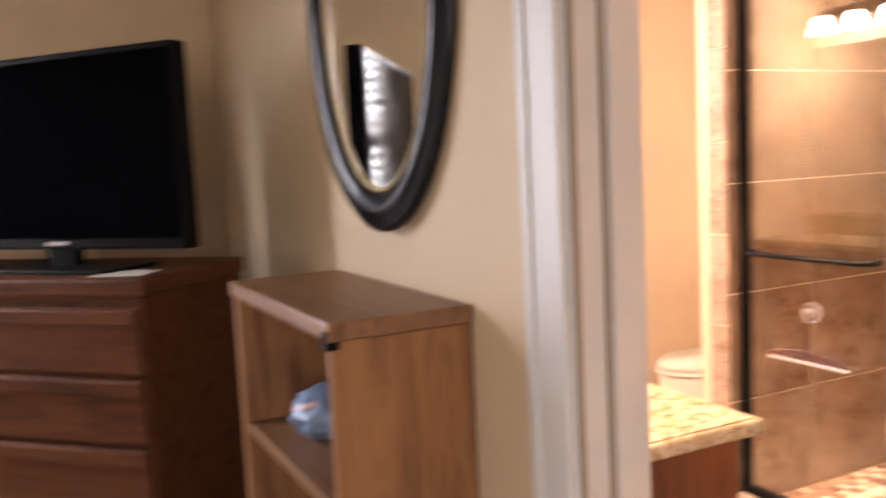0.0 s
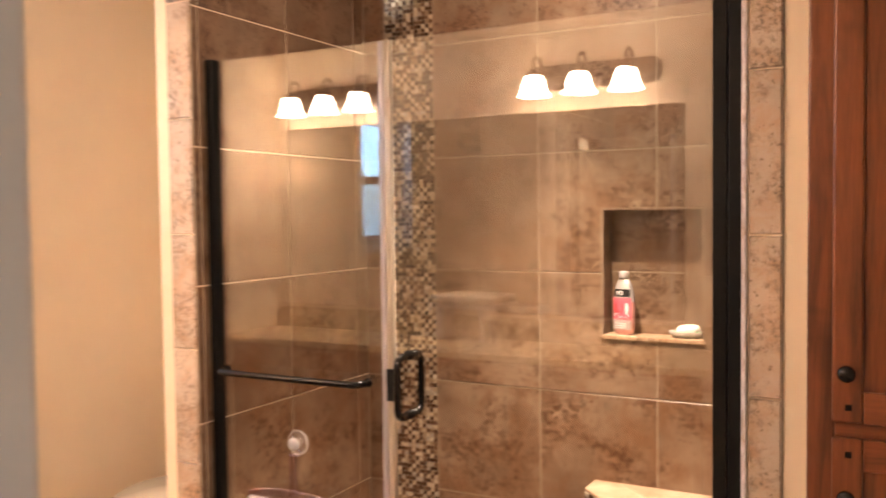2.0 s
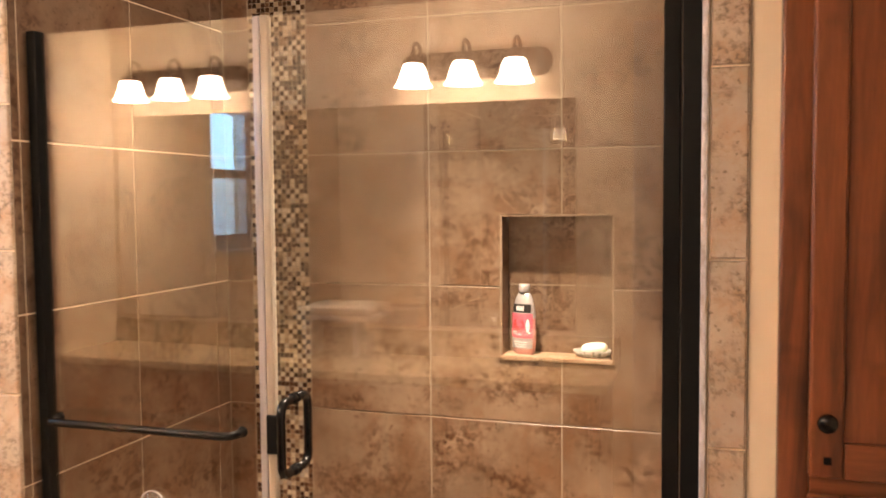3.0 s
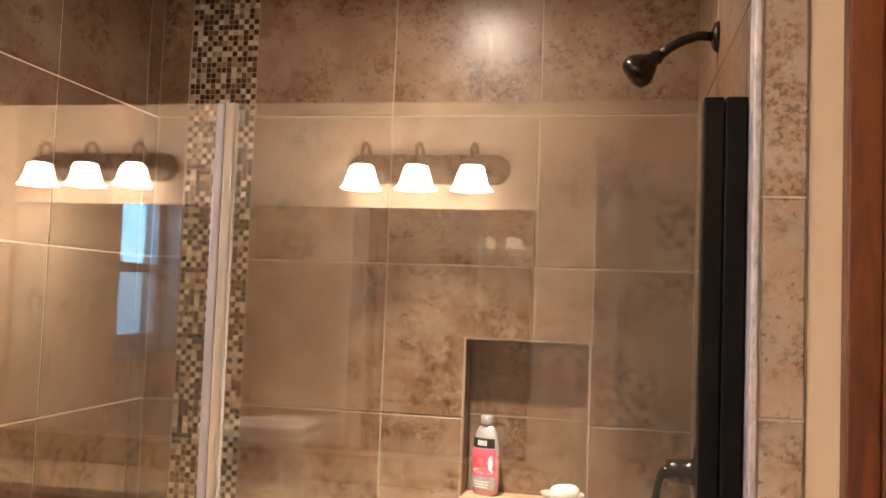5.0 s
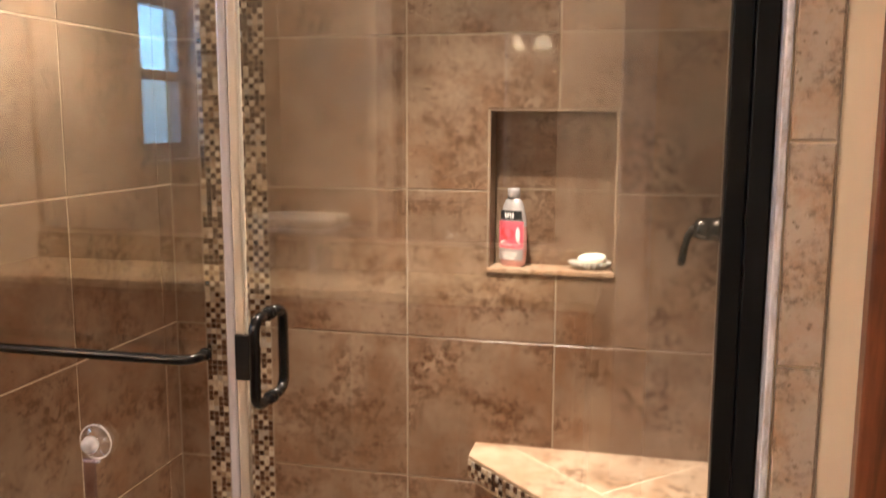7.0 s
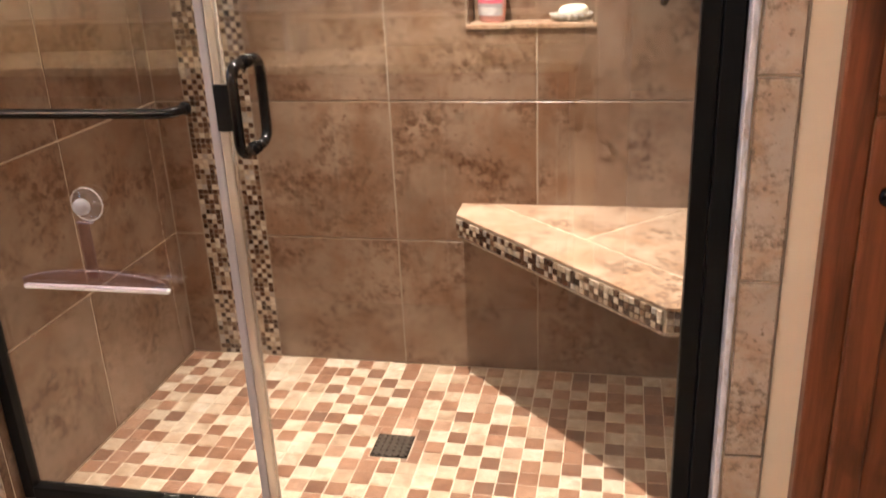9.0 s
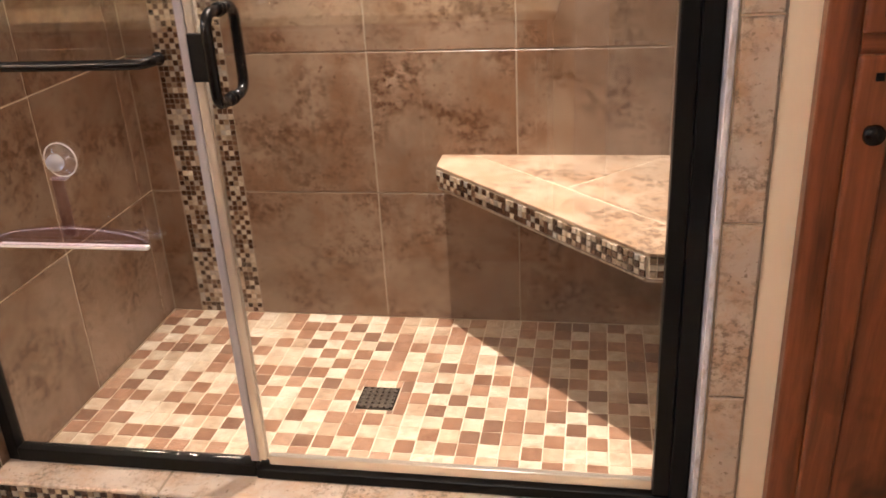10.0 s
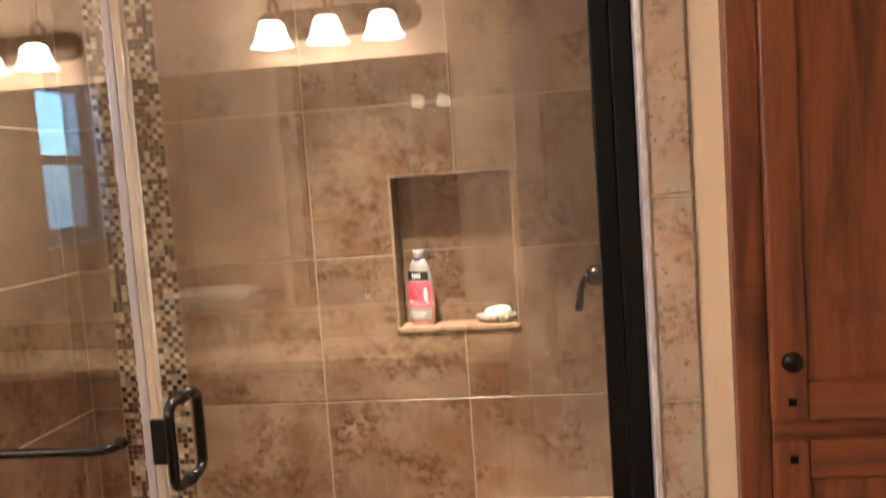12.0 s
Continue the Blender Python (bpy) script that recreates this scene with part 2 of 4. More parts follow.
def glass_material(name="clear_glass", tint=(0.965, 0.97, 0.955)):
    m = bpy.data.materials.new(name)
    m.use_nodes = True
    t = m.node_tree
    t.nodes.remove(t.nodes["Principled BSDF"])
    out = t.nodes["Material Output"]
    clear = node(t, "ShaderNodeBsdfTransparent", Color=(*tint, 1))
    gloss = node(t, "ShaderNodeBsdfGlossy", Roughness=0.0, Color=(1, 1, 1, 1))
    f = node(t, "ShaderNodeLayerWeight", Blend=0.5)
    power = t.nodes.new("ShaderNodeMath")
    power.operation = "POWER"
    power.inputs[1].default_value = 5.0
    t.links.new(f.outputs["Facing"], power.inputs[0])
    schlick = t.nodes.new("ShaderNodeMath")
    schlick.operation = "MULTIPLY_ADD"
    schlick.inputs[1].default_value, schlick.inputs[2].default_value = 0.92, 0.08
    t.links.new(power.outputs[0], schlick.inputs[0])
    mix = t.nodes.new("ShaderNodeMixShader")
    t.links.new(schlick.outputs[0], mix.inputs[0])
    t.links.new(clear.outputs[0], mix.inputs[1])
    t.links.new(gloss.outputs[0], mix.inputs[2])
    t.links.new(mix.outputs[0], out.inputs[0])
    return m


GLASS = glass_material()
LILAC_CLEAR = glass_material("lilac_clear_plastic", (0.86, 0.80, 0.85))
DISH_CLEAR = glass_material("clear_tumbler_glass", (0.86, 0.86, 0.85))
DISH_MILKY = mat("milky_ribbed_glass", 0.12, 0.0, Base_Color=(0.66, 0.60, 0.52, 1), Transmission_Weight=0.45, IOR=1.4)[0]
CUP_CLEAR = glass_material("clear_soft_plastic", (0.95, 0.94, 0.95))


def glow(name, colour, strength):
    m, t, b = mat(name, 0.4, 0.0, Base_Color=(*colour, 1))
    b.inputs["Emission Color"].default_value = (*colour, 1)
    b.inputs["Emission Strength"].default_value = strength
    return m


SHADE = glow("lit_frosted_glass", (1.0, 0.75, 0.565), 34.0)
BULB = glow("lit_bulb", (1.0, 0.75, 0.565), 172.0)
CAN_GLOW = glow("lit_downlight_lens", (1.0, 0.80, 0.62), 330.0)


def granite_material():
    m, t, b = mat("speckled_granite", 0.15)
    v = coords(t, False)
    n = noise_of(t, v, 38, 6, 0.7, 0.5)
    c = ramp(t, n, [(0.34, (0.06, 0.045, 0.03)), (0.43, (0.42, 0.31, 0.17)), (0.55, (0.66, 0.56, 0.40)), (0.7, (0.72, 0.66, 0.53))])
    n2 = noise_of(t, v, 9, 4, 0.6)
    c = mixed(t, ramp(t, n2, [(0.45, (0, 0, 0)), (0.7, (0.6, 0.6, 0.6))]), c, (0.50, 0.36, 0.18))
    t.links.new(c, b.inputs["Base Color"])
    return m


GRANITE = granite_material()


# ---- mesh helpers ----
def obj(name, bm, material, parent=None, label="", smooth=False):
    me = bpy.data.meshes.new(name)
    bmesh.ops.recalc_face_normals(bm, faces=bm.faces[:])
    bm.to_mesh(me)
    bm.free()
    me.materials.append(material)
    if smooth:
        for p in me.polygons:
            p.use_smooth = True
    ob = new(name, me)
    if parent:
        ob.parent = parent
    return tagged(ob, label)


def part(name, bm, material, parent, label="", smooth=False):
    return obj(name, bm, material, parent, label, smooth)


def thing(name, m, label, category, group=""):
    ob = new(name)
    ob.matrix_basis = m
    return tagged(ob, label, category, group)


def box(x0, x1, y0, y1, z0, z1, bevel=0.0, segs=2, bm=None):
    b = bmesh.new()
    bmesh.ops.create_cube(b, size=1)
    for v in b.verts:
        v.co = ((x0 + x1) / 2 + v.co.x * (x1 - x0), (y0 + y1) / 2 + v.co.y * (y1 - y0), (z0 + z1) / 2 + v.co.z * (z1 - z0))
    if bevel:
        bmesh.ops.bevel(b, geom=b.edges[:], offset=bevel, segments=segs, profile=0.5, affect="EDGES")
    if bm is None:
        return b
    return join(bm, b)


def join(bm, other):
    me = bpy.data.meshes.new("temp")
    other.to_mesh(me)
    other.free()
    bm.from_mesh(me)
    bpy.data.meshes.remove(me)
    return bm


def tube(points, radius, n=12, closed=False):
    """A round bar along a line of points."""
    b = bmesh.new()
    pts = [Vector(p) for p in points]
    rings, up = [], None
    for i, p in enumerate(pts):
        a, c = (pts[i - 1] if i or closed else p), (pts[(i + 1) % len(pts)] if i + 1 < len(pts) or closed else p)
        d = (c - a).normalized()
        if up is None:
            up = d.orthogonal().normalized()
        up = (up - d * up.dot(d)).normalized()
        side = d.cross(up)
        r = radius[i] if isinstance(radius, (list, tuple)) else radius
        rings.append([b.verts.new(p + (up * math.cos(k * math.tau / n) + side * math.sin(k * math.tau / n)) * r) for k in range(n)])
    pairs = list(zip(rings, rings[1:])) + ([(rings[-1], rings[0])] if closed else [])
    for r0, r1 in pairs:
        for k in range(n):
            b.faces.new((r0[k], r0[(k + 1) % n], r1[(k + 1) % n], r1[k]))
    if not closed:
        b.faces.new(rings[0])
        b.faces.new(rings[-1])
    return b


def arc(centre, a, b, radius, plane, steps=6):
    """Points on an arc in the plane of two unit vectors, from angle a to b in degrees."""
    u, v = (Vector(p) for p in plane)
    return [Vector(centre) + radius * (u * math.cos(radians(a + (b - a) * i / steps)) + v * math.sin(radians(a + (b - a) * i / steps))) for i in range(steps + 1)]


def lathe(profile, n=24, sx=1.0, sy=1.0):
    """A turned shape from (radius, z) pairs."""
    b = bmesh.new()
    rings = []
    for r, z in profile:
        if r < 1e-5:
            rings.append([b.verts.new((0, 0, z))])
        else:
            rings.append([b.verts.new((r * sx * math.cos(k * math.tau / n), r * sy * math.sin(k * math.tau / n), z)) for k in range(n)])
    for r0, r1 in zip(rings, rings[1:]):
        for k in range(n):
            a = [r0[k % len(r0)], r0[(k + 1) % len(r0)], r1[(k + 1) % len(r1)], r1[k % len(r1)]]
            a = list(dict.fromkeys(a))
            if len(a) > 2:
                b.faces.new(a)
    return b


def prism(points, z0, z1, chamfer=0.0):
    """An upright solid on a polygon."""
    b = bmesh.new()
    low = [b.verts.new((x, y, z0)) for x, y in points]
    f = b.faces.new(low)
    up = bmesh.ops.extrude_face_region(b, geom=[f])
    top = [v for v in up["geom"] if isinstance(v, bmesh.types.BMVert)]
    for v in top:
        v.co.z = z1
    if chamfer:
        edges = [e for e in b.edges if all(v in top for v in e.verts)]
        bmesh.ops.bevel(b, geom=edges, offset=chamfer, segments=1, affect="EDGES")
    return b


def wall(name, axis, a0, a1, z0, z1, d0, d1, material, holes=(), label="", category="wall"):
    """A wall with openings that go through it. axis: the way it runs; d0, d1: its two faces."""
    us = sorted({a0, a1, *[v for h in holes for v in h[:2] if a0 < v < a1]})
    zs = sorted({z0, z1, *[v for h in holes for v in h[2:] if z0 < v < z1]})

    def solid(i, j):
        if not (0 <= i < len(us) - 1 and 0 <= j < len(zs) - 1):
            return False
        u, z = (us[i] + us[i + 1]) / 2, (zs[j] + zs[j + 1]) / 2
        return not any(h[0] < u < h[1] and h[2] < z < h[3] for h in holes)

    b, seen = bmesh.new(), {}

    def vert(u, d, z):
        if (u, d, z) not in seen:
            seen[u, d, z] = b.verts.new((u, d, z) if axis == "x" else (d, u, z))
        return seen[u, d, z]

    for i in range(len(us) - 1):
        for j in range(len(zs) - 1):
            if not solid(i, j):
                continue
            u0, u1, w0, w1 = us[i], us[i + 1], zs[j], zs[j + 1]
            for d in (d0, d1):
                b.faces.new([vert(u0, d, w0), vert(u1, d, w0), vert(u1, d, w1), vert(u0, d, w1)])
            if not solid(i - 1, j):
                b.faces.new([vert(u0, d0, w0), vert(u0, d1, w0), vert(u0, d1, w1), vert(u0, d0, w1)])
            if not solid(i + 1, j):
                b.faces.new([vert(u1, d0, w0), vert(u1, d1, w0), vert(u1, d1, w1), vert(u1, d0, w1)])
            if not solid(i, j - 1):
                b.faces.new([vert(u0, d0, w0), vert(u1, d0, w0), vert(u1, d1, w0), vert(u0, d1, w0)])
            if not solid(i, j + 1):
                b.faces.new([vert(u0, d0, w1), vert(u1, d0, w1), vert(u1, d1, w1), vert(u0, d1, w1)])
    ob = obj(name, b, material)
    return tagged(ob, label, category, "", "structure")


def setting(name, bm, material, label, category):
    return tagged(obj(name, bm, material), label, category, "", "structure")


# ---- the large structure ----
CEIL_Z = 2.44
PANE_Y = -0.84
setting("floor", box(-1.97, 2.2, -2.5, 0.2, -0.12, -0.02), FLOOR_TILE, "beige tiled bathroom floor", "floor")
setting("floor_bedroom", box(-1.6, 3.2, -6.3, -2.5, -0.12, -0.025), CARPET, "beige bedroom carpet", "floor")
setting("ceiling", box(-1.97, 2.2, -2.5, 0.2, CEIL_Z, CEIL_Z + 0.1), CEIL, "white painted bathroom ceiling", "ceiling")
setting("ceiling_bedroom", box(-1.65, 3.2, -6.3, -2.5, CEIL_Z + 0.004, CEIL_Z + 0.1), CEIL, "white painted bedroom ceiling", "ceiling")

NICHE = (0.227, 0.557, 1.015, 1.444)
LEFT_X, RIGHT_X = -0.712, 0.82
wall_back = wall("wall_shower_back", "x", LEFT_X - 0.003, RIGHT_X + 0.003, 0.0, CEIL_Z, 0.0016, 0.09, GROUT, [NICHE], "shower back wall of mottled beige stone tile with a niche")
wall_left = wall("wall_shower_left", "y", -0.905, 0.1, -0.02, CEIL_Z, -0.855, LEFT_X - 0.003, CREAM, (), "partition wall, cream paint outside and beige tile in the shower")
wall_right = wall("wall_shower_right", "y", -0.905, 0.1, -0.02, CEIL_Z, RIGHT_X + 0.003, 0.947, CREAM, (), "shower side wall, beige tile inside and cream paint at its end")
wall("wall_alcove_back", "x", -1.77, -0.855, -0.02, CEIL_Z, 0.0, 0.1, CREAM, (), "warm cream painted wall behind the toilet")
BATH_WIN = (-1.655, -1.05, 1.215, 2.09)
wall("wall_bath_left", "y", -2.45, 0.1, -0.02, CEIL_Z, -1.97, -1.77, CREAM, [BATH_WIN], "cream painted bathroom wall with a small window")
wall("wall_cabinet", "x", 0.947, 2.1, -0.02, CEIL_Z, -0.905, -0.80, CREAM, [(0.955, 1.562, -0.02, 2.25)], "cream painted wall around the linen cabinet")
wall("wall_bath_right", "y", -2.45, -0.8, -0.02, CEIL_Z, 2.0, 2.1, CREAM, (), "cream painted bathroom wall")
JAMB_X, DOOR_W = 0.65, 0.80
wall("wall_dividing", "x", -1.97, 3.1, -0.02, CEIL_Z, -2.51, -2.45, CREAM, [(JAMB_X - 0.018, JAMB_X + DOOR_W + 0.018, -0.02, 2.05)], "cream bathroom side of the dividing wall with a doorway")
wall("wall_bedroom", "x", -1.5, 3.1, -0.025, CEIL_Z, -2.556, -2.51, BED_PAINT, [(JAMB_X - 0.018, JAMB_X + DOOR_W + 0.018, -0.025, 2.05)], "beige painted bedroom wall with a doorway")
BED_WIN = (-4.52, -4.02, 0.85, 2.1)
wall("wall_bedroom_left", "y", -6.2, -2.51, -0.025, CEIL_Z, -1.6, -1.5, BED_PAINT, [BED_WIN], "beige painted bedroom wall with a window")
wall("wall_bedroom_far", "x", -1.6, 3.2, -0.025, CEIL_Z, -6.3, -6.2, BED_PAINT, (), "beige painted bedroom wall")
wall("wall_bedroom_right", "y", -6.2, -2.45, -0.025, CEIL_Z, 3.1, 3.2, BED_PAINT, [(-5.2, -3.8, 0.8, 2.15)], "beige painted bedroom wall")

# doorway lining and casing
door_1 = tagged(new("door_1"), "white painted wooden door casing and jamb", "door frame", "", "structure")
for side in (0, 1):
    x = JAMB_X if side == 0 else JAMB_X + DOOR_W
    s = -1 if side == 0 else 1
    part("jamb", box(min(x, x + s * 0.018), max(x, x + s * 0.018), -2.562, -2.444, -0.02, 2.05, 0.002), WHITE_TRIM, door_1)
    part("door_stop", box(min(x, x - s * 0.011), max(x, x - s * 0.011), -2.504, -2.446, -0.02, 2.028, 0.003), WHITE_TRIM, door_1)
    # two brown strips put the grooves' shade on the jamb as colour
    part("stop_groove_shade", box(min(x, x - s * 0.006), max(x, x - s * 0.006), -2.514, -2.5045, -0.02, 2.028, 0.002), STRIP_BROWN, door_1, "brown strip painted as the shade in the stop groove")
    part("casing_groove_shade", box(min(x + s * 0.0005, x - s * 0.0015), max(x + s * 0.0005, x - s * 0.0015), -2.5635, -2.553, -0.02, 2.028), STRIP_BROWN, door_1, "brown strip painted as the shade beside the casing")
    for y0, y1 in ((-2.577, -2.557), (-2.449, -2.429)):
        a, c = x + s * 0.008, x + s * 0.105
        part("casing", box(min(a, c), max(a, c), y0, y1, -0.02, 2.14, 0.006, 3), WHITE_TRIM, door_1)
        e = x + s * 0.102
        part("casing_bead", box(min(e, e - s * 0.022), max(e, e - s * 0.022), y0 - (0.006 if y0 < -2.5 else -0.012), y0 + (0.004 if y0 < -2.5 else 0.024), -0.02, 2.14, 0.003), WHITE_TRIM, door_1)
part("head_jamb", box(JAMB_X, JAMB_X + DOOR_W, -2.56, -2.446, 2.03, 2.048), WHITE_TRIM, door_1)
part("head_casing", box(JAMB_X - 0.1, JAMB_X + DOOR_W + 0.1, -2.575, -2.557, 2.051, 2.138, 0.004), WHITE_TRIM, door_1)


def window(name, x_out, x_in, y0, y1, z0, z1, label, f=0.045):
    """A sash window in a wall that runs along y: frame, two sashes, two panes, sill and lining."""
    w = tagged(new(name), label, "window", "", "structure")
    xm = (x_out + x_in) / 2 - math.copysign(0.02, x_in - x_out)
    part("window_frame", box(xm - 0.03, xm + 0.03, y0, y0 + f, z0, z1, 0.004), WHITE_TRIM, w)
    part("window_frame", box(xm - 0.03, xm + 0.03, y1 - f, y1, z0, z1, 0.004), WHITE_TRIM, w)
    part("window_frame", box(xm - 0.03, xm + 0.03, y0 + f, y1 - f, z1 - f, z1, 0.004), WHITE_TRIM, w)
    part("window_frame", box(xm - 0.03, xm + 0.03, y0 + f, y1 - f, z0, z0 + f, 0.004), WHITE_TRIM, w)
    zc = (z0 + z1) / 2
    part("meeting_rail", box(xm - 0.025, xm + 0.035, y0 + f, y1 - f, zc - 0.025, zc + 0.025, 0.004), WHITE_TRIM, w)
    for a, c in ((z0 + f, zc - 0.025), (zc + 0.025, z1 - f)):
        p = part("pane", box(xm - 0.003, xm + 0.003, y0 + f, y1 - f, a, c), GLASS, w)
        p.visible_shadow = False
    for a, c, e, g in ((y0 + 0.0005, y0 + 0.008, z0, z1), (y1 - 0.008, y1 - 0.0005, z0, z1), (y0 + 0.0085, y1 - 0.0085, z1 - 0.008, z1 - 0.0005)):
        s0, s1 = sorted((xm + math.copysign(0.031, x_in - x_out), x_in + math.copysign(0.002, x_in - x_out)))
        part("lining", box(s0, s1, a, c, e + 0.004, g), WHITE_TRIM, w)
    part("window_sill", box(min(xm, x_in + 0.03), max(xm, x_in + 0.03) if x_in > x_out else x_out, y0 - 0.03, y1 + 0.03, z0 - 0.022, z0 + 0.003, 0.006), WHITE_TRIM, w)
    return w


window("window_1", -1.97, -1.77, *BATH_WIN, "white sash window with two panes in the bathroom wall", 0.085)
# the second one is an unseen, added window around the bedroom fill lamp
window("added_window", 3.2, 3.1, -5.2, -3.8, 0.8, 2.15, "wide white window, unseen, added for the bedroom fill light")
bed_window = window("window_2", -1.60, -1.50, *BED_WIN, "white bedroom window with lowered slatted blinds")
for k in range(24):
    slat = part("blind_slat", box(-0.022, 0.022, BED_WIN[0] + 0.05, BED_WIN[1] - 0.05, -0.0015, 0.0015), WHITE_TRIM, bed_window)
    slat.matrix_basis = pose(-1.525, 0, BED_WIN[2] + 0.055 + k * 0.049, 0, 52)

# shower curb, base slab, niche lining
curb = setting("shower_curb", box(LEFT_X, RIGHT_X, -0.925, -0.803, -0.02, 0.058), GROUT, "low beige tiled shower curb with a mosaic face", "curb")
shower_floor = setting("shower_floor", box(LEFT_X, RIGHT_X, -0.803, 0.004, -0.03, -0.002), PALE_GROUT, "cream and brown mosaic shower floor", "floor")
niche = setting("niche", box(NICHE[0] - 0.0, NICHE[1], 0.088, 0.098, NICHE[2], NICHE[3]), TILE, "tiled recess in the shower wall", "niche")
part("niche_side", box(NICHE[0] - 0.001, NICHE[0] + 0.003, 0.0015, 0.087, NICHE[2], NICHE[3]), TILE, niche)
part("niche_side", box(NICHE[1] - 0.003, NICHE[1] + 0.001, 0.0015, 0.087, NICHE[2], NICHE[3]), TILE, niche)
part("niche_top", box(NICHE[0] + 0.003, NICHE[1] - 0.003, 0.0015, 0.087, NICHE[3] - 0.003, NICHE[3] + 0.001), TILE, niche)
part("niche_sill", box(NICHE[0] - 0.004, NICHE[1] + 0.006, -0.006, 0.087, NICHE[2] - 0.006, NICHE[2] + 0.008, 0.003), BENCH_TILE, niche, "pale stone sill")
part("niche_joint", box(NICHE[0] + 0.006, NICHE[1] - 0.006, 0.0865, 0.089, 1.228, 1.232), GROUT, niche)

# ---- shower enclosure ----
GZ0, GZ1 = 0.092, 1.892


def pane_mesh(x0, x1, z0, z1):
    return box(x0, x1, PANE_Y - 0.004, PANE_Y + 0.004, z0, z1, 0.0012, 1)


fixed = thing("shower_screen", pose(0, 0, 0), "fixed clear glass shower screen in a black frame on the curb", "shower screen")
part("pane", pane_mesh(-0.69, -0.105, GZ0, GZ1), GLASS, fixed)
part("side_frame", box(-0.709, -0.682, PANE_Y - 0.016, PANE_Y + 0.016, 0.06, GZ1 + 0.006, 0.003), BLACK_SATIN, fixed)
part("bottom_rail", box(-0.682, -0.100, PANE_Y - 0.018, PANE_Y + 0.016, 0.0595, 0.0925, 0.003), BLACK_SATIN, fixed)
part("edge_seal", box(-0.1125, -0.0935, PANE_Y - 0.008, PANE_Y + 0.008, 0.094, GZ1, 0.004), SEAL_PALE, fixed, "milky vinyl edge seal")
part("gasket", box(-0.0932, -0.0915, PANE_Y - 0.006, PANE_Y + 0.006, 0.094, GZ1), STRIP_BROWN, fixed, "brown gasket line")

door = thing("shower_door", pose(0, 0, 0), "hinged clear glass shower door with black hinge rail and pull handle", "shower door")
part("pane", pane_mesh(-0.085, 0.757, GZ0 + 0.008, GZ1), GLASS, door)
part("edge_seal", box(-0.0912, -0.0735, PANE_Y - 0.010, PANE_Y + 0.010, 0.10, GZ1, 0.003), SEAL, door, "clear vinyl edge seal")
part("bottom_sweep", box(-0.070, 0.749, PANE_Y - 0.008, PANE_Y + 0.008, 0.088, 0.112, 0.003), SEAL, door, "clear vinyl sweep")
part("hinge_rail", box(0.750, 0.7815, PANE_Y - 0.02, PANE_Y + 0.02, 0.085, GZ1, 0.003), BLACK_SATIN, door)
part("wall_rail", box(0.7835, 0.8185, PANE_Y - 0.022, PANE_Y + 0.02, 0.06, GZ1, 0.003), BLACK_SATIN, door)
part("threshold_rail", box(-0.098, 0.7825, PANE_Y - 0.022, PANE_Y + 0.018, 0.0595, 0.083, 0.003), BLACK_SATIN, door)
part("catch", box(-0.090, -0.055, PANE_Y - 0.02, PANE_Y - 0.0105, 0.940, 1.026, 0.002), BLACK_SATIN, door, "black magnetic catch")
hx, hz0, hz1, hr = -0.030, 0.906, 1.064, 0.0100
for side in (-1, 1):
    y1 = PANE_Y + side * 0.062
    pts = [(hx, PANE_Y + side * 0.005, hz0)] + arc((hx, y1 - side * 0.025, hz0 + 0.025), 270, 360, 0.025, ((0, side, 0), (0, 0, 1)))
    pts += arc((hx, y1 - side * 0.025, hz1 - 0.025), 0, 90, 0.025, ((0, side, 0), (0, 0, 1))) + [(hx, PANE_Y + side * 0.005, hz1)]
    h = part("handle", tube(pts, hr), BLACK, door, "glossy black pull handle", True)
    for z in (hz0, hz1):
        part("collar", tube([(hx, PANE_Y + side * 0.0045, z), (hx, PANE_Y + side * 0.009, z)], 0.0128, 16), BLACK, h, "", True)

bar = thing("towel_bar", pose(0, 0, 0), "black towel bar across the fixed glass panel", "towel bar")
y1 = PANE_Y - 0.055
pts = [(-0.655, PANE_Y - 0.005, 0.981)] + arc((-0.625, y1 + 0.03, 0.981), 180, 270, 0.03, ((1, 0, 0), (0, 1, 0)))
pts += arc((-0.187, y1 + 0.03, 0.981), 270, 360, 0.03, ((1, 0, 0), (0, 1, 0))) + [(-0.157, PANE_Y - 0.005, 0.981)]
part("rail", tube(pts, 0.0095), BLACK, bar, "", True)
for x in (-0.655, -0.157):
    part("mount", tube([(x, PANE_Y - 0.0045, 0.981), (x, PANE_Y - 0.008, 0.981)], 0.0125, 16), BLACK, bar, "", True)

squeegee = thing("squeegee", pose(-0.398, PANE_Y - 0.006, 0.79), "clear lilac squeegee hung by a suction cup on the glass", "squeegee")
part("suction_cup", lathe([(0.0, 0.0), (0.036, 0.001), (0.034, 0.006), (0.02, 0.012), (0.014, 0.02), (0.012, 0.026), (0.0, 0.027)]), CUP_CLEAR, squeegee, "clear suction cup", True).matrix_basis = pose(0, 0, 0, 90)
circle = [(0.034 * math.cos(k * math.tau / 32), -0.002, 0.034 * math.sin(k * math.tau / 32)) for k in range(32)]
part("cup_rim", tube(circle, 0.0011, 8, True), RUBBER_WHITE, squeegee, "pale thin rim", True)
part("cup_hub", lathe([(0.0, 0.014), (0.016, 0.014), (0.0175, 0.020), (0.015, 0.028), (0.009, 0.033), (0.0, 0.034)], 24), MILKY, squeegee, "frosted centre button", True).matrix_basis = pose(0, 0, 0, 90)
part("clip", box(-0.018, 0.018, -0.024, -0.012, -0.0345, -0.0305, 0.0015), LILAC, squeegee, "white clip under the cup")
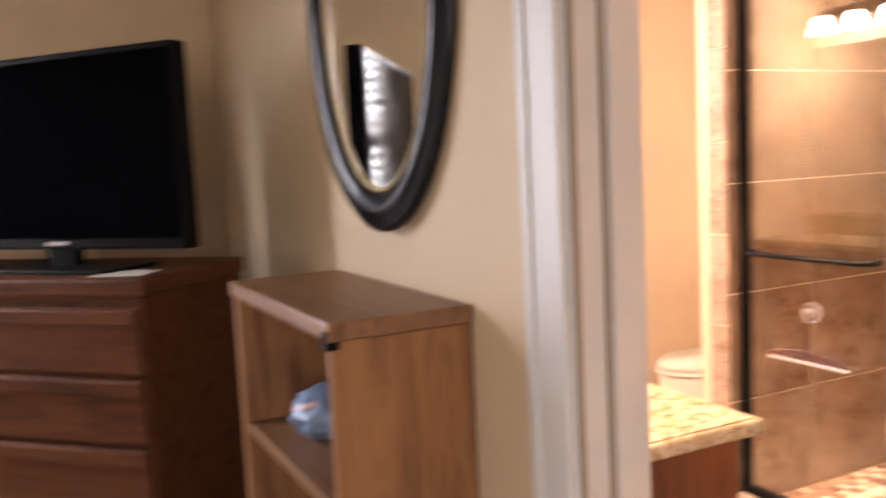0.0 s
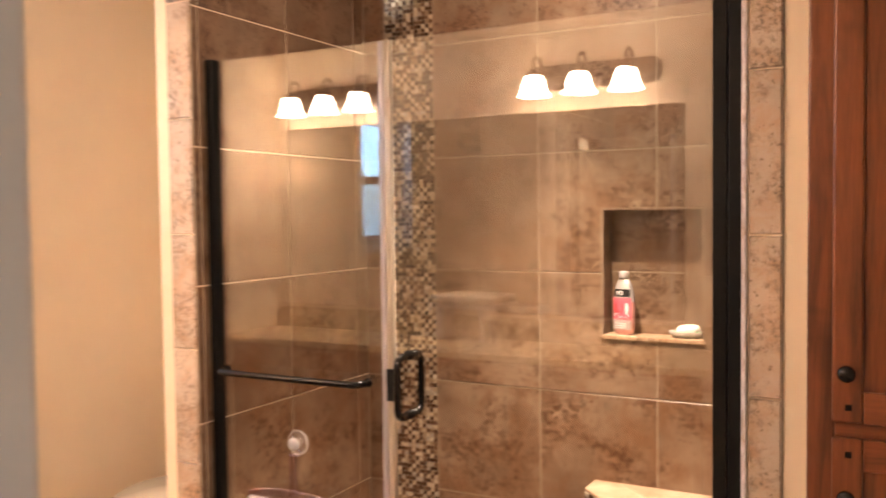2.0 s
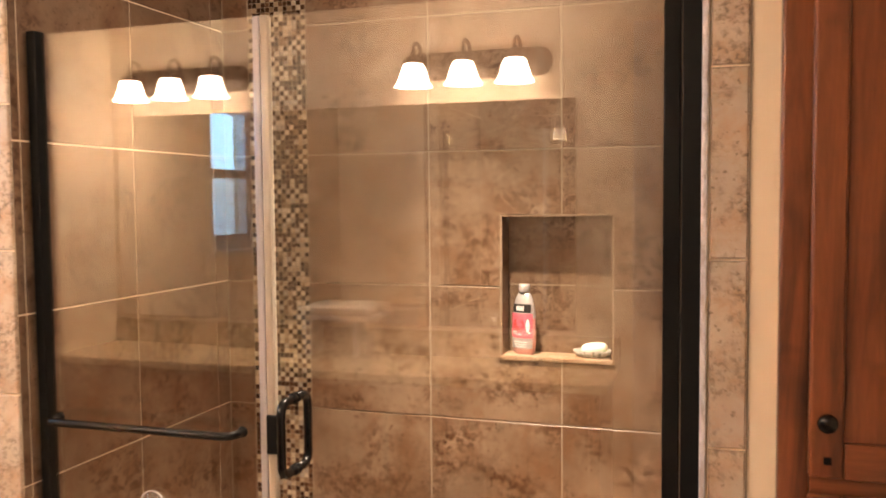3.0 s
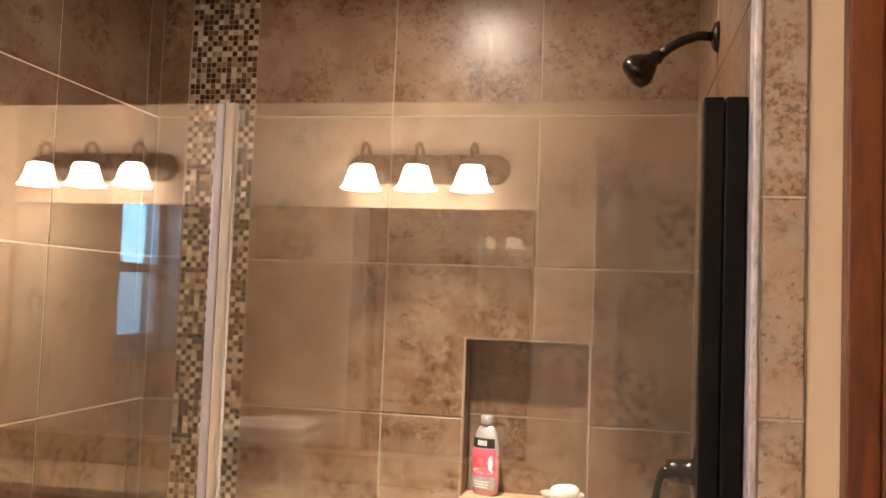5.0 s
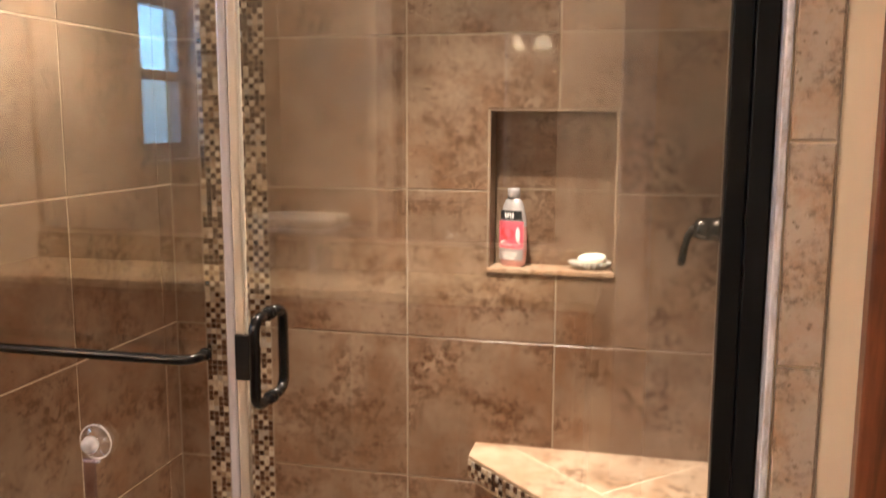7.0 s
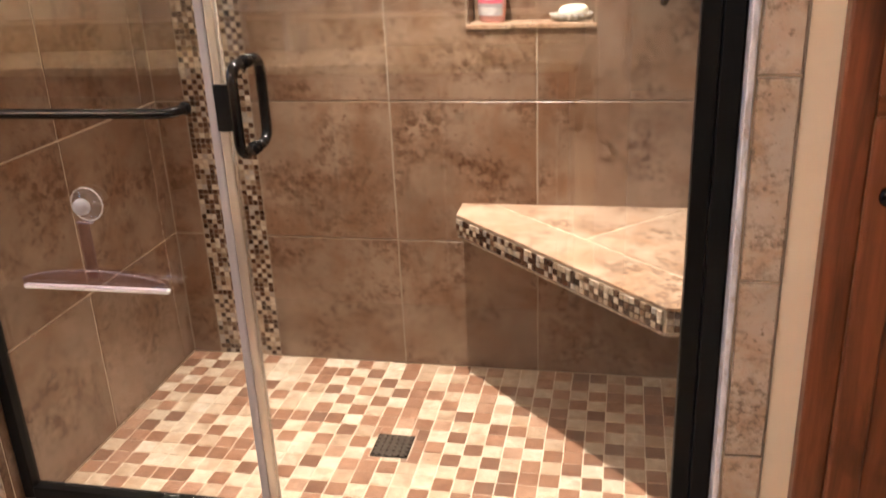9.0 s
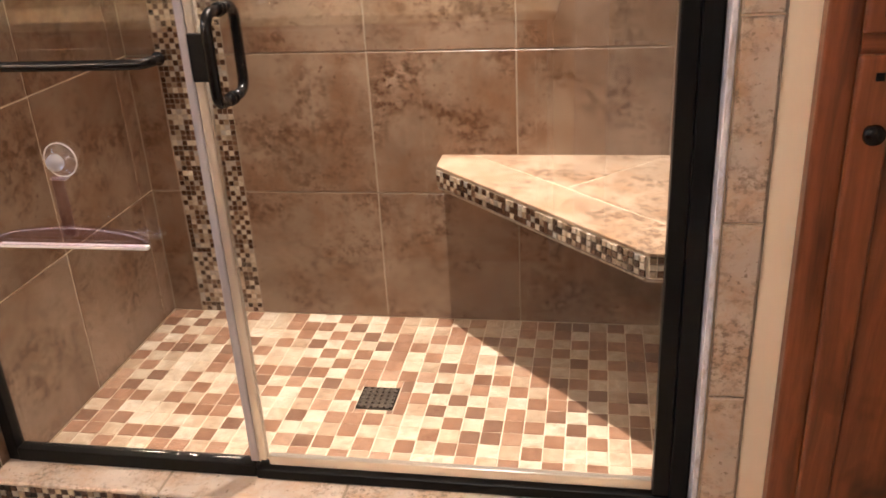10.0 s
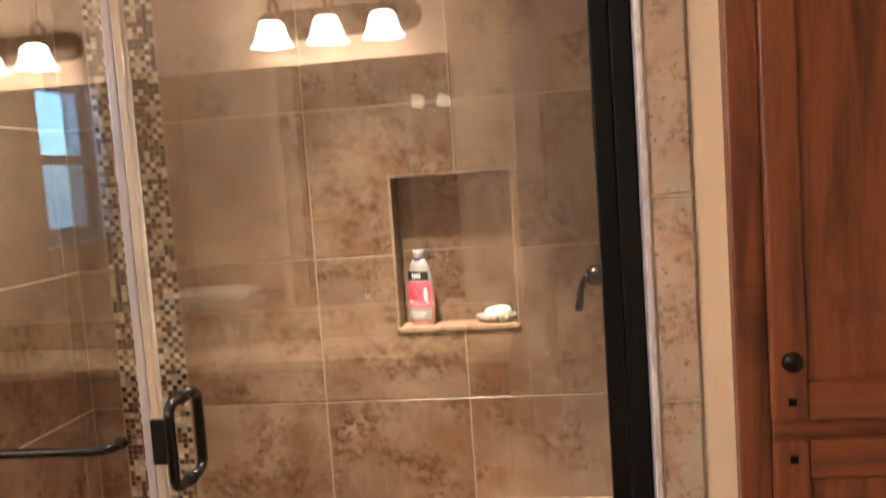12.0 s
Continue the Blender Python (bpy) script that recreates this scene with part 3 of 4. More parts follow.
part("grip", box(-0.013, 0.013, -0.030, -0.020, -0.15, -0.026, 0.004), LILAC_CLEAR, squeegee, "smoky lilac grip")
b = bmesh.new()
N = 16
top = [(-0.158 + 0.316 * i / N, -0.152 + 0.021 * (1 - (2 * i / N - 1) ** 2) ** 0.8) for i in range(N + 1)]
ring = [(x, z) for x, z in top] + [(0.158, -0.168), (-0.158, -0.168)]
va = [b.verts.new((x, -0.034, z)) for x, z in ring]
vb = [b.verts.new((x, -0.016, z)) for x, z in ring]
b.faces.new(va)
b.faces.new(vb)
for i in range(len(ring)):
    j = (i + 1) % len(ring)
    b.faces.new((va[i], va[j], vb[j], vb[i]))
part("head", b, LILAC_CLEAR, squeegee)
part("head_edge", tube([(x, -0.033, z) for x, z in top], 0.002, 8), LILAC, squeegee, "pale moulded edge", True)
part("blade", box(-0.162, 0.162, -0.032, -0.018, -0.1765, -0.1675, 0.003), RUBBER_WHITE, squeegee, "white rubber blade")

# ---- shower fittings ----
head = thing("wall_shower", pose(RIGHT_X, -0.41, 2.130), "dark bronze shower head on a bent arm", "shower head")
part("flange", lathe([(0.0, 0.0), (0.034, 0.0), (0.030, 0.008), (0.016, 0.014), (0.0, 0.014)]), BRONZE, head, "", True).matrix_basis = pose(0, 0, 0, 0, -90)
part("arm", tube([(-0.005, 0, 0), (-0.04, 0, 0.003), (-0.075, 0, -0.008), (-0.10, 0, -0.022), (-0.125, 0, -0.042)], 0.0105), BRONZE, head, "", True)
n = part("nozzle", lathe([(0.0, 0.0), (0.013, 0.0), (0.017, 0.010), (0.015, 0.018), (0.023, 0.028), (0.033, 0.042), (0.038, 0.056), (0.0375, 0.066), (0.033, 0.076), (0.024, 0.081), (0.0, 0.083)]), BRONZE, head, "", True)
n.matrix_basis = pose(-0.12, 0, -0.036, 0, -128)

valve = thing("shower_valve", pose(RIGHT_X, -0.2, 1.168), "dark bronze shower valve with a lever handle", "shower valve")
part("plate", lathe([(0.0, 0.0), (0.078, 0.0), (0.074, 0.006), (0.04, 0.012), (0.0, 0.013)], 32), BRONZE, valve, "", True).matrix_basis = pose(0, 0, 0, 0, -90)
part("hub", lathe([(0.0, 0.0), (0.030, 0.0), (0.030, 0.012), (0.024, 0.018), (0.028, 0.03), (0.026, 0.05), (0.02, 0.062), (0.0, 0.066)]), BRONZE, valve, "", True).matrix_basis = pose(-0.012, 0, 0, 0, -90)
part("lever", tube([(-0.06, 0, 0.002), (-0.078, 0, -0.002), (-0.088, 0, -0.018), (-0.094, 0, -0.045), (-0.099, 0, -0.075), (-0.102, 0, -0.088)], [0.012, 0.011, 0.009, 0.008, 0.0105, 0.007]), BRONZE, valve, "", True)

can = thing("shower_downlight", pose(CAN[0], CAN[1], CEIL_Z), "small round recessed downlight, lit", "downlight")
part("trim_ring", lathe([(0.05, 0.0), (0.085, 0.0), (0.083, -0.006), (0.05, -0.008)], 32), WHITE_TRIM, can, "", True)
part("lens", lathe([(0.0, -0.002), (0.05, -0.002)], 24), CAN_GLOW, can, "glowing lens")

drain = thing("floor_drain", pose(0.072, -0.445, 0.0), "square dark bronze floor drain grate", "drain")
part("frame", box(-0.050, 0.050, -0.050, 0.050, -0.003, 0.0013, 0.001, 1), BLACK, drain)
for k in range(-2, 3):
    part("bar", box(-0.046, 0.046, k * 0.017 - 0.0045, k * 0.017 + 0.0045, 0.0015, 0.0035), GRATE, drain)
    part("bar", box(k * 0.017 - 0.0045, k * 0.017 + 0.0045, -0.046, 0.046, 0.0018, 0.0042), GRATE, drain)

# corner bench
BZ = 0.528
bench_pts = [(0.197, 0.0), (0.197, -0.10), (0.735, -0.648), (RIGHT_X, -0.648), (RIGHT_X, 0.0)]
bench = thing("shower_bench", pose(0, 0, 0), "floating corner bench of beige tile with a mosaic edge", "bench")
inner = [(0.203, -0.0), (0.203, -0.098), (0.737, -0.642), (RIGHT_X, -0.642), (RIGHT_X, 0.0)]
part("core", prism(inner, BZ - 0.062, BZ - 0.0018), PALE_GROUT, bench)
top_a = [(0.197, -0.001), (0.197, -0.10), (0.735, -0.648), (RIGHT_X, -0.648), (RIGHT_X, -0.535), (0.285, -0.001)]
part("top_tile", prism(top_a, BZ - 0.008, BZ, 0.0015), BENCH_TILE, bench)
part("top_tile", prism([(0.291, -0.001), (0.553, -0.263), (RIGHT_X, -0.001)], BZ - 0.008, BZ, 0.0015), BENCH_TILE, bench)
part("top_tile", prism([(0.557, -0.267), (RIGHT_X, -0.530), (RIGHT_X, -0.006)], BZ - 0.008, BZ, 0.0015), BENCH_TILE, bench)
part("edge_strip", prism([(0.199, -0.0), (0.199, -0.0995), (0.7355, -0.6455), (RIGHT_X, -0.6455), (RIGHT_X, -0.63), (0.741, -0.63), (0.215, -0.094), (0.215, 0.0)], BZ - 0.068, BZ - 0.063), TRIM_TILE, bench)

# ---- things in the niche ----
bottle = thing("shampoo_bottle", pose(0.287, 0.048, NICHE[2] + 0.008, 0, 0, -22), "pink shampoo bottle with silver shoulders and cap", "bottle")
part("body", lathe([(0.0, 0.0), (0.026, 0.0), (0.030, 0.006), (0.033, 0.04), (0.0335, 0.085), (0.0325, 0.11)], 28, 1.24, 0.70), BOTTLE, bottle, "translucent pink body", True)
part("shoulder", lathe([(0.0325, 0.11), (0.030, 0.135), (0.0245, 0.165), (0.0175, 0.182), (0.012, 0.186), (0.0, 0.187)], 28, 1.24, 0.70), SILVER_LABEL, bottle, "silver grey shoulder", True)
part("cap", lathe([(0.0, 0.186), (0.0155, 0.186), (0.0165, 0.190), (0.0172, 0.208), (0.0145, 0.212), (0.0, 0.211)]), SILVER_LABEL, bottle, "silver flip cap", True)


def wrap(z0, z1, r, half, steps=8):
    b = bmesh.new()
    cols = []
    for i in range(steps + 1):
        a = radians(-90 - half + 2 * half * i / steps)
        cols.append([b.verts.new((r * 1.24 * math.cos(a), r * 0.70 * math.sin(a), z)) for z in (z0, z1)])
    for c0, c1 in zip(cols, cols[1:]):
        b.faces.new((c0[0], c1[0], c1[1], c0[1]))
    return b


def wrap_blob(z0, rz, ra, r, turn=0.0, n=20):
    """A round patch lying on the bottle's front: half height rz, half width ra in degrees."""
    b = bmesh.new()
    ring = []
    for k in range(n):
        a = radians(-90 + turn + ra * math.cos(k * math.tau / n))
        ring.append(b.verts.new((r * 1.24 * math.cos(a), r * 0.70 * math.sin(a), z0 + rz * math.sin(k * math.tau / n))))
    b.faces.new(ring)
    return b


part("silver_band", wrap(0.018, 0.112, 0.0339, 62, 14), SILVER_LABEL, bottle, "silver grey label ground")
part("black_label", wrap(0.128, 0.153, 0.0318, 56), BLACK_LABEL, bottle, "black panel")
part("red_label", wrap(0.050, 0.124, 0.0343, 62), RED_LABEL, bottle, "red label field")
part("fruit", wrap_blob(0.091, 0.016, 30, 0.0350, -10), FRUIT_RED, bottle, "round darker red fruit print")
part("splash", wrap_blob(0.066, 0.007, 46, 0.0352, 4), WHITE_LABEL, bottle, "white splash print")
part("splash", wrap_blob(0.088, 0.020, 9, 0.0352, 36), WHITE_LABEL, bottle, "white splash print")
for k, w in enumerate((34, 30, 26)):
    part("label_bar", wrap(0.036 - k * 0.007, 0.039 - k * 0.007, 0.0346, w, 4), WHITE_LABEL, bottle)
for k in (-18, -6, 6, 18):
    p = part("label_bar", wrap(0.133, 0.147, 0.0323, 3.4, 2), WHITE_LABEL, bottle)
    p.matrix_basis = pose(0.0006 * k, 0, 0)

dish = thing("soap_dish", pose(0.497, 0.042, NICHE[2] + 0.008), "clear scalloped glass soap dish", "soap dish")
b = bmesh.new()
rings = []
for r, z in ((0.040, 0.0), (0.046, 0.004), (0.060, 0.021), (0.056, 0.021), (0.042, 0.007), (0.0, 0.006)):
    if r == 0:
        rings.append([b.verts.new((0, 0, z))])
        continue
    rings.append([b.verts.new((r * (1 + 0.05 * math.cos(20 * k * math.tau / 80)) * math.cos(k * math.tau / 80), 0.68 * r * (1 + 0.05 * math.cos(20 * k * math.tau / 80)) * math.sin(k * math.tau / 80), z)) for k in range(80)])
b.faces.new(rings[0])
for r0, r1 in zip(rings, rings[1:]):
    for k in range(80):
        f = list(dict.fromkeys([r0[k % len(r0)], r0[(k + 1) % len(r0)], r1[(k + 1) % len(r1)], r1[k % len(r1)]]))
        b.faces.new(f)
part("bowl", b, DISH_MILKY, dish, "", True)
b = bmesh.new()
bmesh.ops.create_uvsphere(b, u_segments=24, v_segments=14, radius=1)
for v in b.verts:
    x, y, z = v.co
    v.co = (0.039 * math.copysign(abs(x) ** 0.8, x), 0.027 * math.copysign(abs(y) ** 0.8, y), 0.0175 * math.copysign(abs(z) ** 0.75, z))
soap = obj("soap_bar", b, SOAP, None, "", True)
tagged(soap, "used oval bar of white soap in a clear dish", "soap")
soap.matrix_basis = pose(0.501, 0.042, NICHE[2] + 0.0325, 5, -5, 8)

# ---- linen cabinet ----
CX0, CX1, CY = 0.949, 1.564, -0.948
linen = thing("linen_cabinet", pose(0, 0, 0), "tall knotty alder linen cabinet with black knobs, doors shut", "cabinet")
part("body", box(0.958, 1.559, -0.903, -0.45, -0.02, 2.247), KNOTTY, linen)
part("stile", box(CX0, 1.000, CY + 0.004, -0.9065, 0.0, 2.27, 0.005, 3), KNOTTY, linen)
part("stile", box(1.512, CX1, CY + 0.004, -0.9065, 0.0, 2.27, 0.002), KNOTTY, linen)
for z0, z1 in ((0.0, 0.09), (0.985, 1.027), (2.19, 2.27)):
    part("rail", box(1.0005, 1.5115, CY + 0.0045, -0.9065, z0, z1, 0.002), KNOTTY_X, linen)


def cabinet_door(z0, z1, knob_z, peg_z):
    x0, x1, y0, y1 = 0.996, 1.517, CY - 0.018, CY + 0.003
    d = part("door", box(x0 + 0.05, x1 - 0.05, y0 + 0.010, y1, z0 + 0.05, z1 - 0.05), KNOTTY, linen, "recessed panel door")
    part("door_stile", box(x0, x0 + 0.055, y0, y1 - 0.001, z0, z1, 0.006, 3), KNOTTY, d)
    part("door_stile", box(x1 - 0.055, x1, y0, y1 - 0.001, z0, z1, 0.003), KNOTTY, d)
    part("door_rail", box(x0 + 0.0555, x1 - 0.0555, y0 + 0.0005, y1 - 0.001, z1 - 0.062, z1, 0.003), KNOTTY_X, d)
    part("door_rail", box(x0 + 0.0555, x1 - 0.0555, y0 + 0.0005, y1 - 0.001, z0, z0 + 0.062, 0.003), KNOTTY_X, d)
    k = part("knob", lathe([(0.0, 0.0), (0.009, 0.0), (0.007, 0.010), (0.013, 0.016), (0.0165, 0.022), (0.014, 0.029), (0.0, 0.031)]), BLACK, d, "round black knob", True)
    k.matrix_basis = pose(x0 + 0.027, y0, knob_z, 90)
    for px in (x0 + 0.03, x1 - 0.03):
        for pz in peg_z:
            part("peg", box(px - 0.006, px + 0.006, y0 - 0.002, y0 + 0.002, pz - 0.006, pz + 0.006), BLACK_SATIN, d, "square dark wooden plug")


cabinet_door(1.021, 2.20, 1.12, (1.052, 2.16))
cabinet_door(0.085, 0.991, 0.879, (0.960, 0.12))

# ---- vanity side ----
VX1, VY0, VY1, VZ = 0.50, -2.448, -2.04, 0.865
vanity = thing("vanity_cabinet", pose(0, 0, 0), "long knotty alder vanity cabinet against the wall", "vanity")
part("body", box(-1.765, VX1 - 0.03, VY0, VY1 - 0.04, 0.08, VZ - 0.032, 0.002), KNOTTY, vanity)
part("plinth", box(-1.765, VX1 - 0.03, VY0, VY1 - 0.11, -0.02, 0.0795), KNOTTY_X, vanity)
for k in range(6):
    x0 = -1.75 + k * 0.368
    d = part("door", box(x0 + 0.005, x0 + 0.345, VY1 - 0.0395, VY1 - 0.022, 0.10, VZ - 0.05, 0.003), KNOTTY, vanity)
    part("knob", lathe([(0.0, 0.0), (0.009, 0.0), (0.007, 0.010), (0.0165, 0.022), (0.0, 0.031)]), BLACK, d, "round black knob", True).matrix_basis = pose(x0 + (0.31 if k % 2 == 0 else 0.04), VY1 - 0.022, 0.7, -90)
counter = thing("countertop", pose(0, 0, 0), "speckled gold granite countertop on the vanity cabinet", "countertop")
part("slab", box(-1.767, VX1 - 0.016, VY0 + 0.001, VY1 - 0.016, VZ - 0.030, VZ), GRANITE, counter)
part("front_edge", box(-1.767, VX1, VY1 - 0.0158, VY1, VZ - 0.031, VZ - 0.0005, 0.007, 3), GRANITE, counter, "rounded front edge")
part("end_edge", box(VX1 - 0.0158, VX1, VY0 + 0.001, VY1 - 0.016, VZ - 0.031, VZ - 0.0005, 0.007, 3), GRANITE, counter, "rounded end edge")
tagged(obj("backsplash", box(-1.767, VX1, VY0 + 0.001, VY0 + 0.022, VZ + 0.0005, VZ + 0.10, 0.003), GRANITE), "speckled gold granite backsplash on the countertop", "backsplash")
tagged(obj("wall_mirror", box(-1.745, 0.332, -2.449, -2.443, 0.985, 1.876, 0.002, 1), MIRROR), "large frameless wall mirror above the vanity", "mirror")


def light_bar(x):
    lb = thing("vanity_light", pose(x, -2.449, 1.985), "bronze three-light vanity bar with lit frosted glass shades", "vanity light", "vanity lights")
    b = bmesh.new()
    ring = []
    for k in range(32):
        a = k * math.tau / 32
        cx = 0.25 if math.cos(a) > 0 else -0.25
        ring.append((0.018 + cx + 0.056 * math.cos(a), 0.034 + 0.056 * math.sin(a)))
    low = [b.verts.new((u, 0.0, w)) for u, w in ring]
    high = [b.verts.new((u * 0.985, 0.022, 0.034 + (w - 0.034) * 0.88)) for u, w in ring]
    b.faces.new(low)
    b.faces.new(high)
    for i in range(32):
        j = (i + 1) % 32
        b.faces.new((low[i], low[j], high[j], high[i]))
    part("backplate", b, BRONZE, lb)
    for dx in (-0.2, 0.0, 0.2):
        pts = [(dx + 0.010, 0.018, 0.052), (dx + 0.009, 0.046, 0.072)] + arc((dx + 0.004, 0.084, 0.084), 180, 0, 0.030, ((-0.15, 1, 0), (0, 0, 1)), 10) + [(dx, 0.114, 0.04)]
        a = part("arm", tube(pts, 0.0078, 10), BRONZE, lb, "", True)
        part("socket", tube([(dx, 0.114, 0.050), (dx, 0.114, 0.024)], 0.024, 16), BRONZE, lb, "", True)
        s = part("shade", lathe([(0.030, 0.032), (0.041, 0.027), (0.050, 0.0), (0.060, -0.036), (0.075, -0.056), (0.072, -0.055), (0.056, -0.034), (0.046, 0.0), (0.037, 0.023), (0.0, 0.027)], 28), SHADE, lb, "glowing frosted bell shade", True)
        s.location = (dx, 0.114, 0.0)
        part("bulb", lathe([(0.0, 0.022), (0.012, 0.018), (0.021, 0.0), (0.022, -0.015), (0.014, -0.032), (0.0, -0.037)], 16), BULB, s, "glowing bulb", True)
    return lb


light_bar(-1.38)
light_bar(-0.08)

# small shelf on the counter, with a tumbler under it
rack = thing("counter_shelf", pose(-0.63, -2.37, VZ), "small white counter shelf with a folded towel on it", "shelf")
part("board", box(-0.165, 0.165, -0.065, 0.065, 0.145, 0.165, 0.004), WHITE_TRIM, rack)
part("side_panel", box(-0.135, -0.095, -0.055, 0.055, 0.0005, 0.1445, 0.004), WHITE_TRIM, rack)
part("side_panel", box(0.085, 0.10, -0.055, 0.055, 0.0005, 0.1445, 0.004), WHITE_TRIM, rack)
b = box(-0.155, 0.155, -0.06, 0.06, 0.0005, 0.034, 0.012, 4)
for v in b.verts:
    v.co += Vector((0, 0, 0.003)) * max(0, noise.noise(v.co * 9))
towel = tagged(obj("folded_towel", b, TOWEL, None, "", True), "folded cream hand towel on the counter shelf", "towel")
towel.matrix_basis = pose(-0.63, -2.37, VZ + 0.165)
tumbler = tagged(obj("tumbler", lathe([(0.0, 0.0005), (0.026, 0.0005), (0.034, 0.10), (0.031, 0.10), (0.024, 0.006), (0.0, 0.006)], 24), DISH_CLEAR, None, "", True), "clear drinking tumbler on the countertop", "glass")
tumbler.matrix_basis = pose(-0.475, -2.30, VZ)

# toilet
toilet = thing("toilet", pose(-1.30, -0.01, -0.02), "white porcelain toilet with the lid closed", "toilet")
part("tank", box(-0.21, 0.21, -0.20, -0.012, 0.38, 0.74, 0.03, 3), PORCELAIN, toilet, "", True)
part("tank_lid", box(-0.222, 0.222, -0.215, -0.008, 0.7405, 0.775, 0.012, 3), PORCELAIN, toilet, "", True)


def oval(z0, z1, rx, ry, cy, taper=1.0):
    b = lathe([(0.0, z0), (taper * 0.96, z0), (taper, z0 + 0.01), (1.0, z1 - 0.008), (0.97, z1), (0.0, z1 + 0.006)], 36)
    for v in b.verts:
        y = v.co.y * ry
        v.co = (v.co.x * rx * (1 - 0.12 * max(0, -v.co.y)), y + cy, v.co.z)
    return b


part("bowl", oval(0.02, 0.38, 0.185, 0.245, -0.455, 0.62), PORCELAIN, toilet, "", True)
part("seat", oval(0.385, 0.405, 0.19, 0.255, -0.46), PORCELAIN, toilet, "", True)
part("lid", oval(0.408, 0.432, 0.188, 0.25, -0.455), PORCELAIN, toilet, "", True)

# ---- bedroom ----
cab = thing("bookcase", pose(0, 0, 0), "low brown oak open bookcase standing against the wall", "bookcase")
AX0, AX1, AY0, AY1, AZ = -0.312, 0.337, -2.815, -2.558, 1.12
part("top", box(AX0 - 0.005, AX1 + 0.006, AY0 - 0.006, AY1, AZ - 0.032, AZ, 0.004), OAK_X, cab)
part("side_panel", box(AX1 - 0.022, AX1, AY0, AY1, -0.02, AZ - 0.0325, 0.002), OAK, cab)
part("side_panel", box(AX0, AX0 + 0.034, AY0, AY1, -0.02, AZ - 0.0325, 0.002), OAK, cab)
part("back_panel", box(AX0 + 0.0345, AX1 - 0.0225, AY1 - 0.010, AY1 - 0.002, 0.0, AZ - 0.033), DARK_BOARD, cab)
for z in (0.04, 0.40, 0.80):
    part("shelf", box(AX0 + 0.0345, AX1 - 0.0225, AY0 + 0.006, AY1 - 0.0105, z - 0.022, z, 0.002), OAK_X, cab)
part("corner_bracket", box(AX1 - 0.020, AX1 + 0.004, AY0 - 0.009, AY0 + 0.014, AZ - 0.046, AZ - 0.014, 0.003), BLACK_SATIN, cab, "dark worn corner")

bag = thing("plastic_bag", pose(-0.10, -2.672, 0.80), "crumpled blue plastic package with pink print on the shelf", "bag")
b = bmesh.new()
bmesh.ops.create_icosphere(b, subdivisions=4, radius=1)
for v in b.verts:
    w = 1 + 0.26 * noise.noise(v.co * 2.6) + 0.12 * noise.noise(v.co * 7)
    v.co = (v.co.x * 0.110 * w, v.co.y * 0.080 * w, max(0.001, 0.040 + v.co.z * 0.056 * w))
part("body", b, BAG_BLUE, bag, "", True)
b = bmesh.new()
bmesh.ops.create_icosphere(b, subdivisions=3, radius=1)
for v in b.verts:
    v.co = (-0.02 + v.co.x * 0.07, -0.042 + v.co.y * 0.035, 0.058 + v.co.x * 0.02 + v.co.z * 0.014)
part("print", b, BAG_PINK, bag, "faded pink print", True)

oval_mirror = thing("oval_mirror", pose(0.028, -2.5755, 1.70, 0, 0, 3.0), "oval wall mirror in a wide black moulded frame", "mirror")
MRX, MRZ = 0.318, 0.47


def oval_ring(profile, n=72):
    b = bmesh.new()
    rings = []
    for k in range(n):
        a = k * math.tau / n
        rings.append([b.verts.new(((MRX - d) * math.cos(a), -h, (MRZ - d) * math.sin(a))) for d, h in profile])
    m = len(profile)
    for k in range(n):
        r0, r1 = rings[k], rings[(k + 1) % n]
        for i in range(m):
            b.faces.new((r0[i], r0[(i + 1) % m], r1[(i + 1) % m], r1[i]))
    return b


part("frame", oval_ring([(0.0, 0.001), (-0.0, 0.012), (0.010, 0.020), (0.022, 0.018), (0.030, 0.026), (0.048, 0.028), (0.066, 0.022), (0.078, 0.012), (0.082, 0.001)]), FRAME_PAINT, oval_mirror, "", True)
part("rim", oval_ring([(0.0785, 0.001), (0.0785, 0.012), (0.084, 0.013), (0.089, 0.008), (0.089, 0.001)]), GOLD, oval_mirror, "thin worn gold rim", True)
b = bmesh.new()
lo = [b.verts.new(((MRX - 0.086) * math.cos(k * math.tau / 72), -0.001, (MRZ - 0.086) * math.sin(k * math.tau / 72))) for k in range(72)]
hi = [b.verts.new((v.co.x, -0.006, v.co.z)) for v in lo]
b.faces.new(lo)
b.faces.new(hi)
for k in range(72):
    b.faces.new((lo[k], lo[(k + 1) % 72], hi[(k + 1) % 72], hi[k]))
part("glass", b, MIRROR, oval_mirror, "silvered glass")

# chest of drawers across the corner, with its television
chest_m = pose(-0.5, -2.985, -0.025, 0, 0, 45)
chest = thing("chest_of_drawers", chest_m, "dark oak chest of drawers standing across the corner", "chest of drawers")
CW, CD, CH = 0.88, 0.44, 1.15
part("carcass", box(-CW, 0, 0.0, CD, 0.0, CH - 0.045, 0.003), CHEST_WOOD, chest)
part("top", box(-CW - 0.012, 0.012, -0.014, CD, CH - 0.0445, CH, 0.008), CHEST_WOOD, chest)
for k in range(6):
    z0 = 0.06 + k * 0.172
    d = part("drawer", box(-CW + 0.012, -0.006, -0.02, -0.001, z0, z0 + 0.160, 0.004), CHEST_WOOD, chest)
    part("pull_ledge", box(-CW + 0.012, -0.006, -0.033, -0.0205, z0 + 0.118, z0 + 0.158, 0.006), CHEST_WOOD, d, "full-width finger ledge")

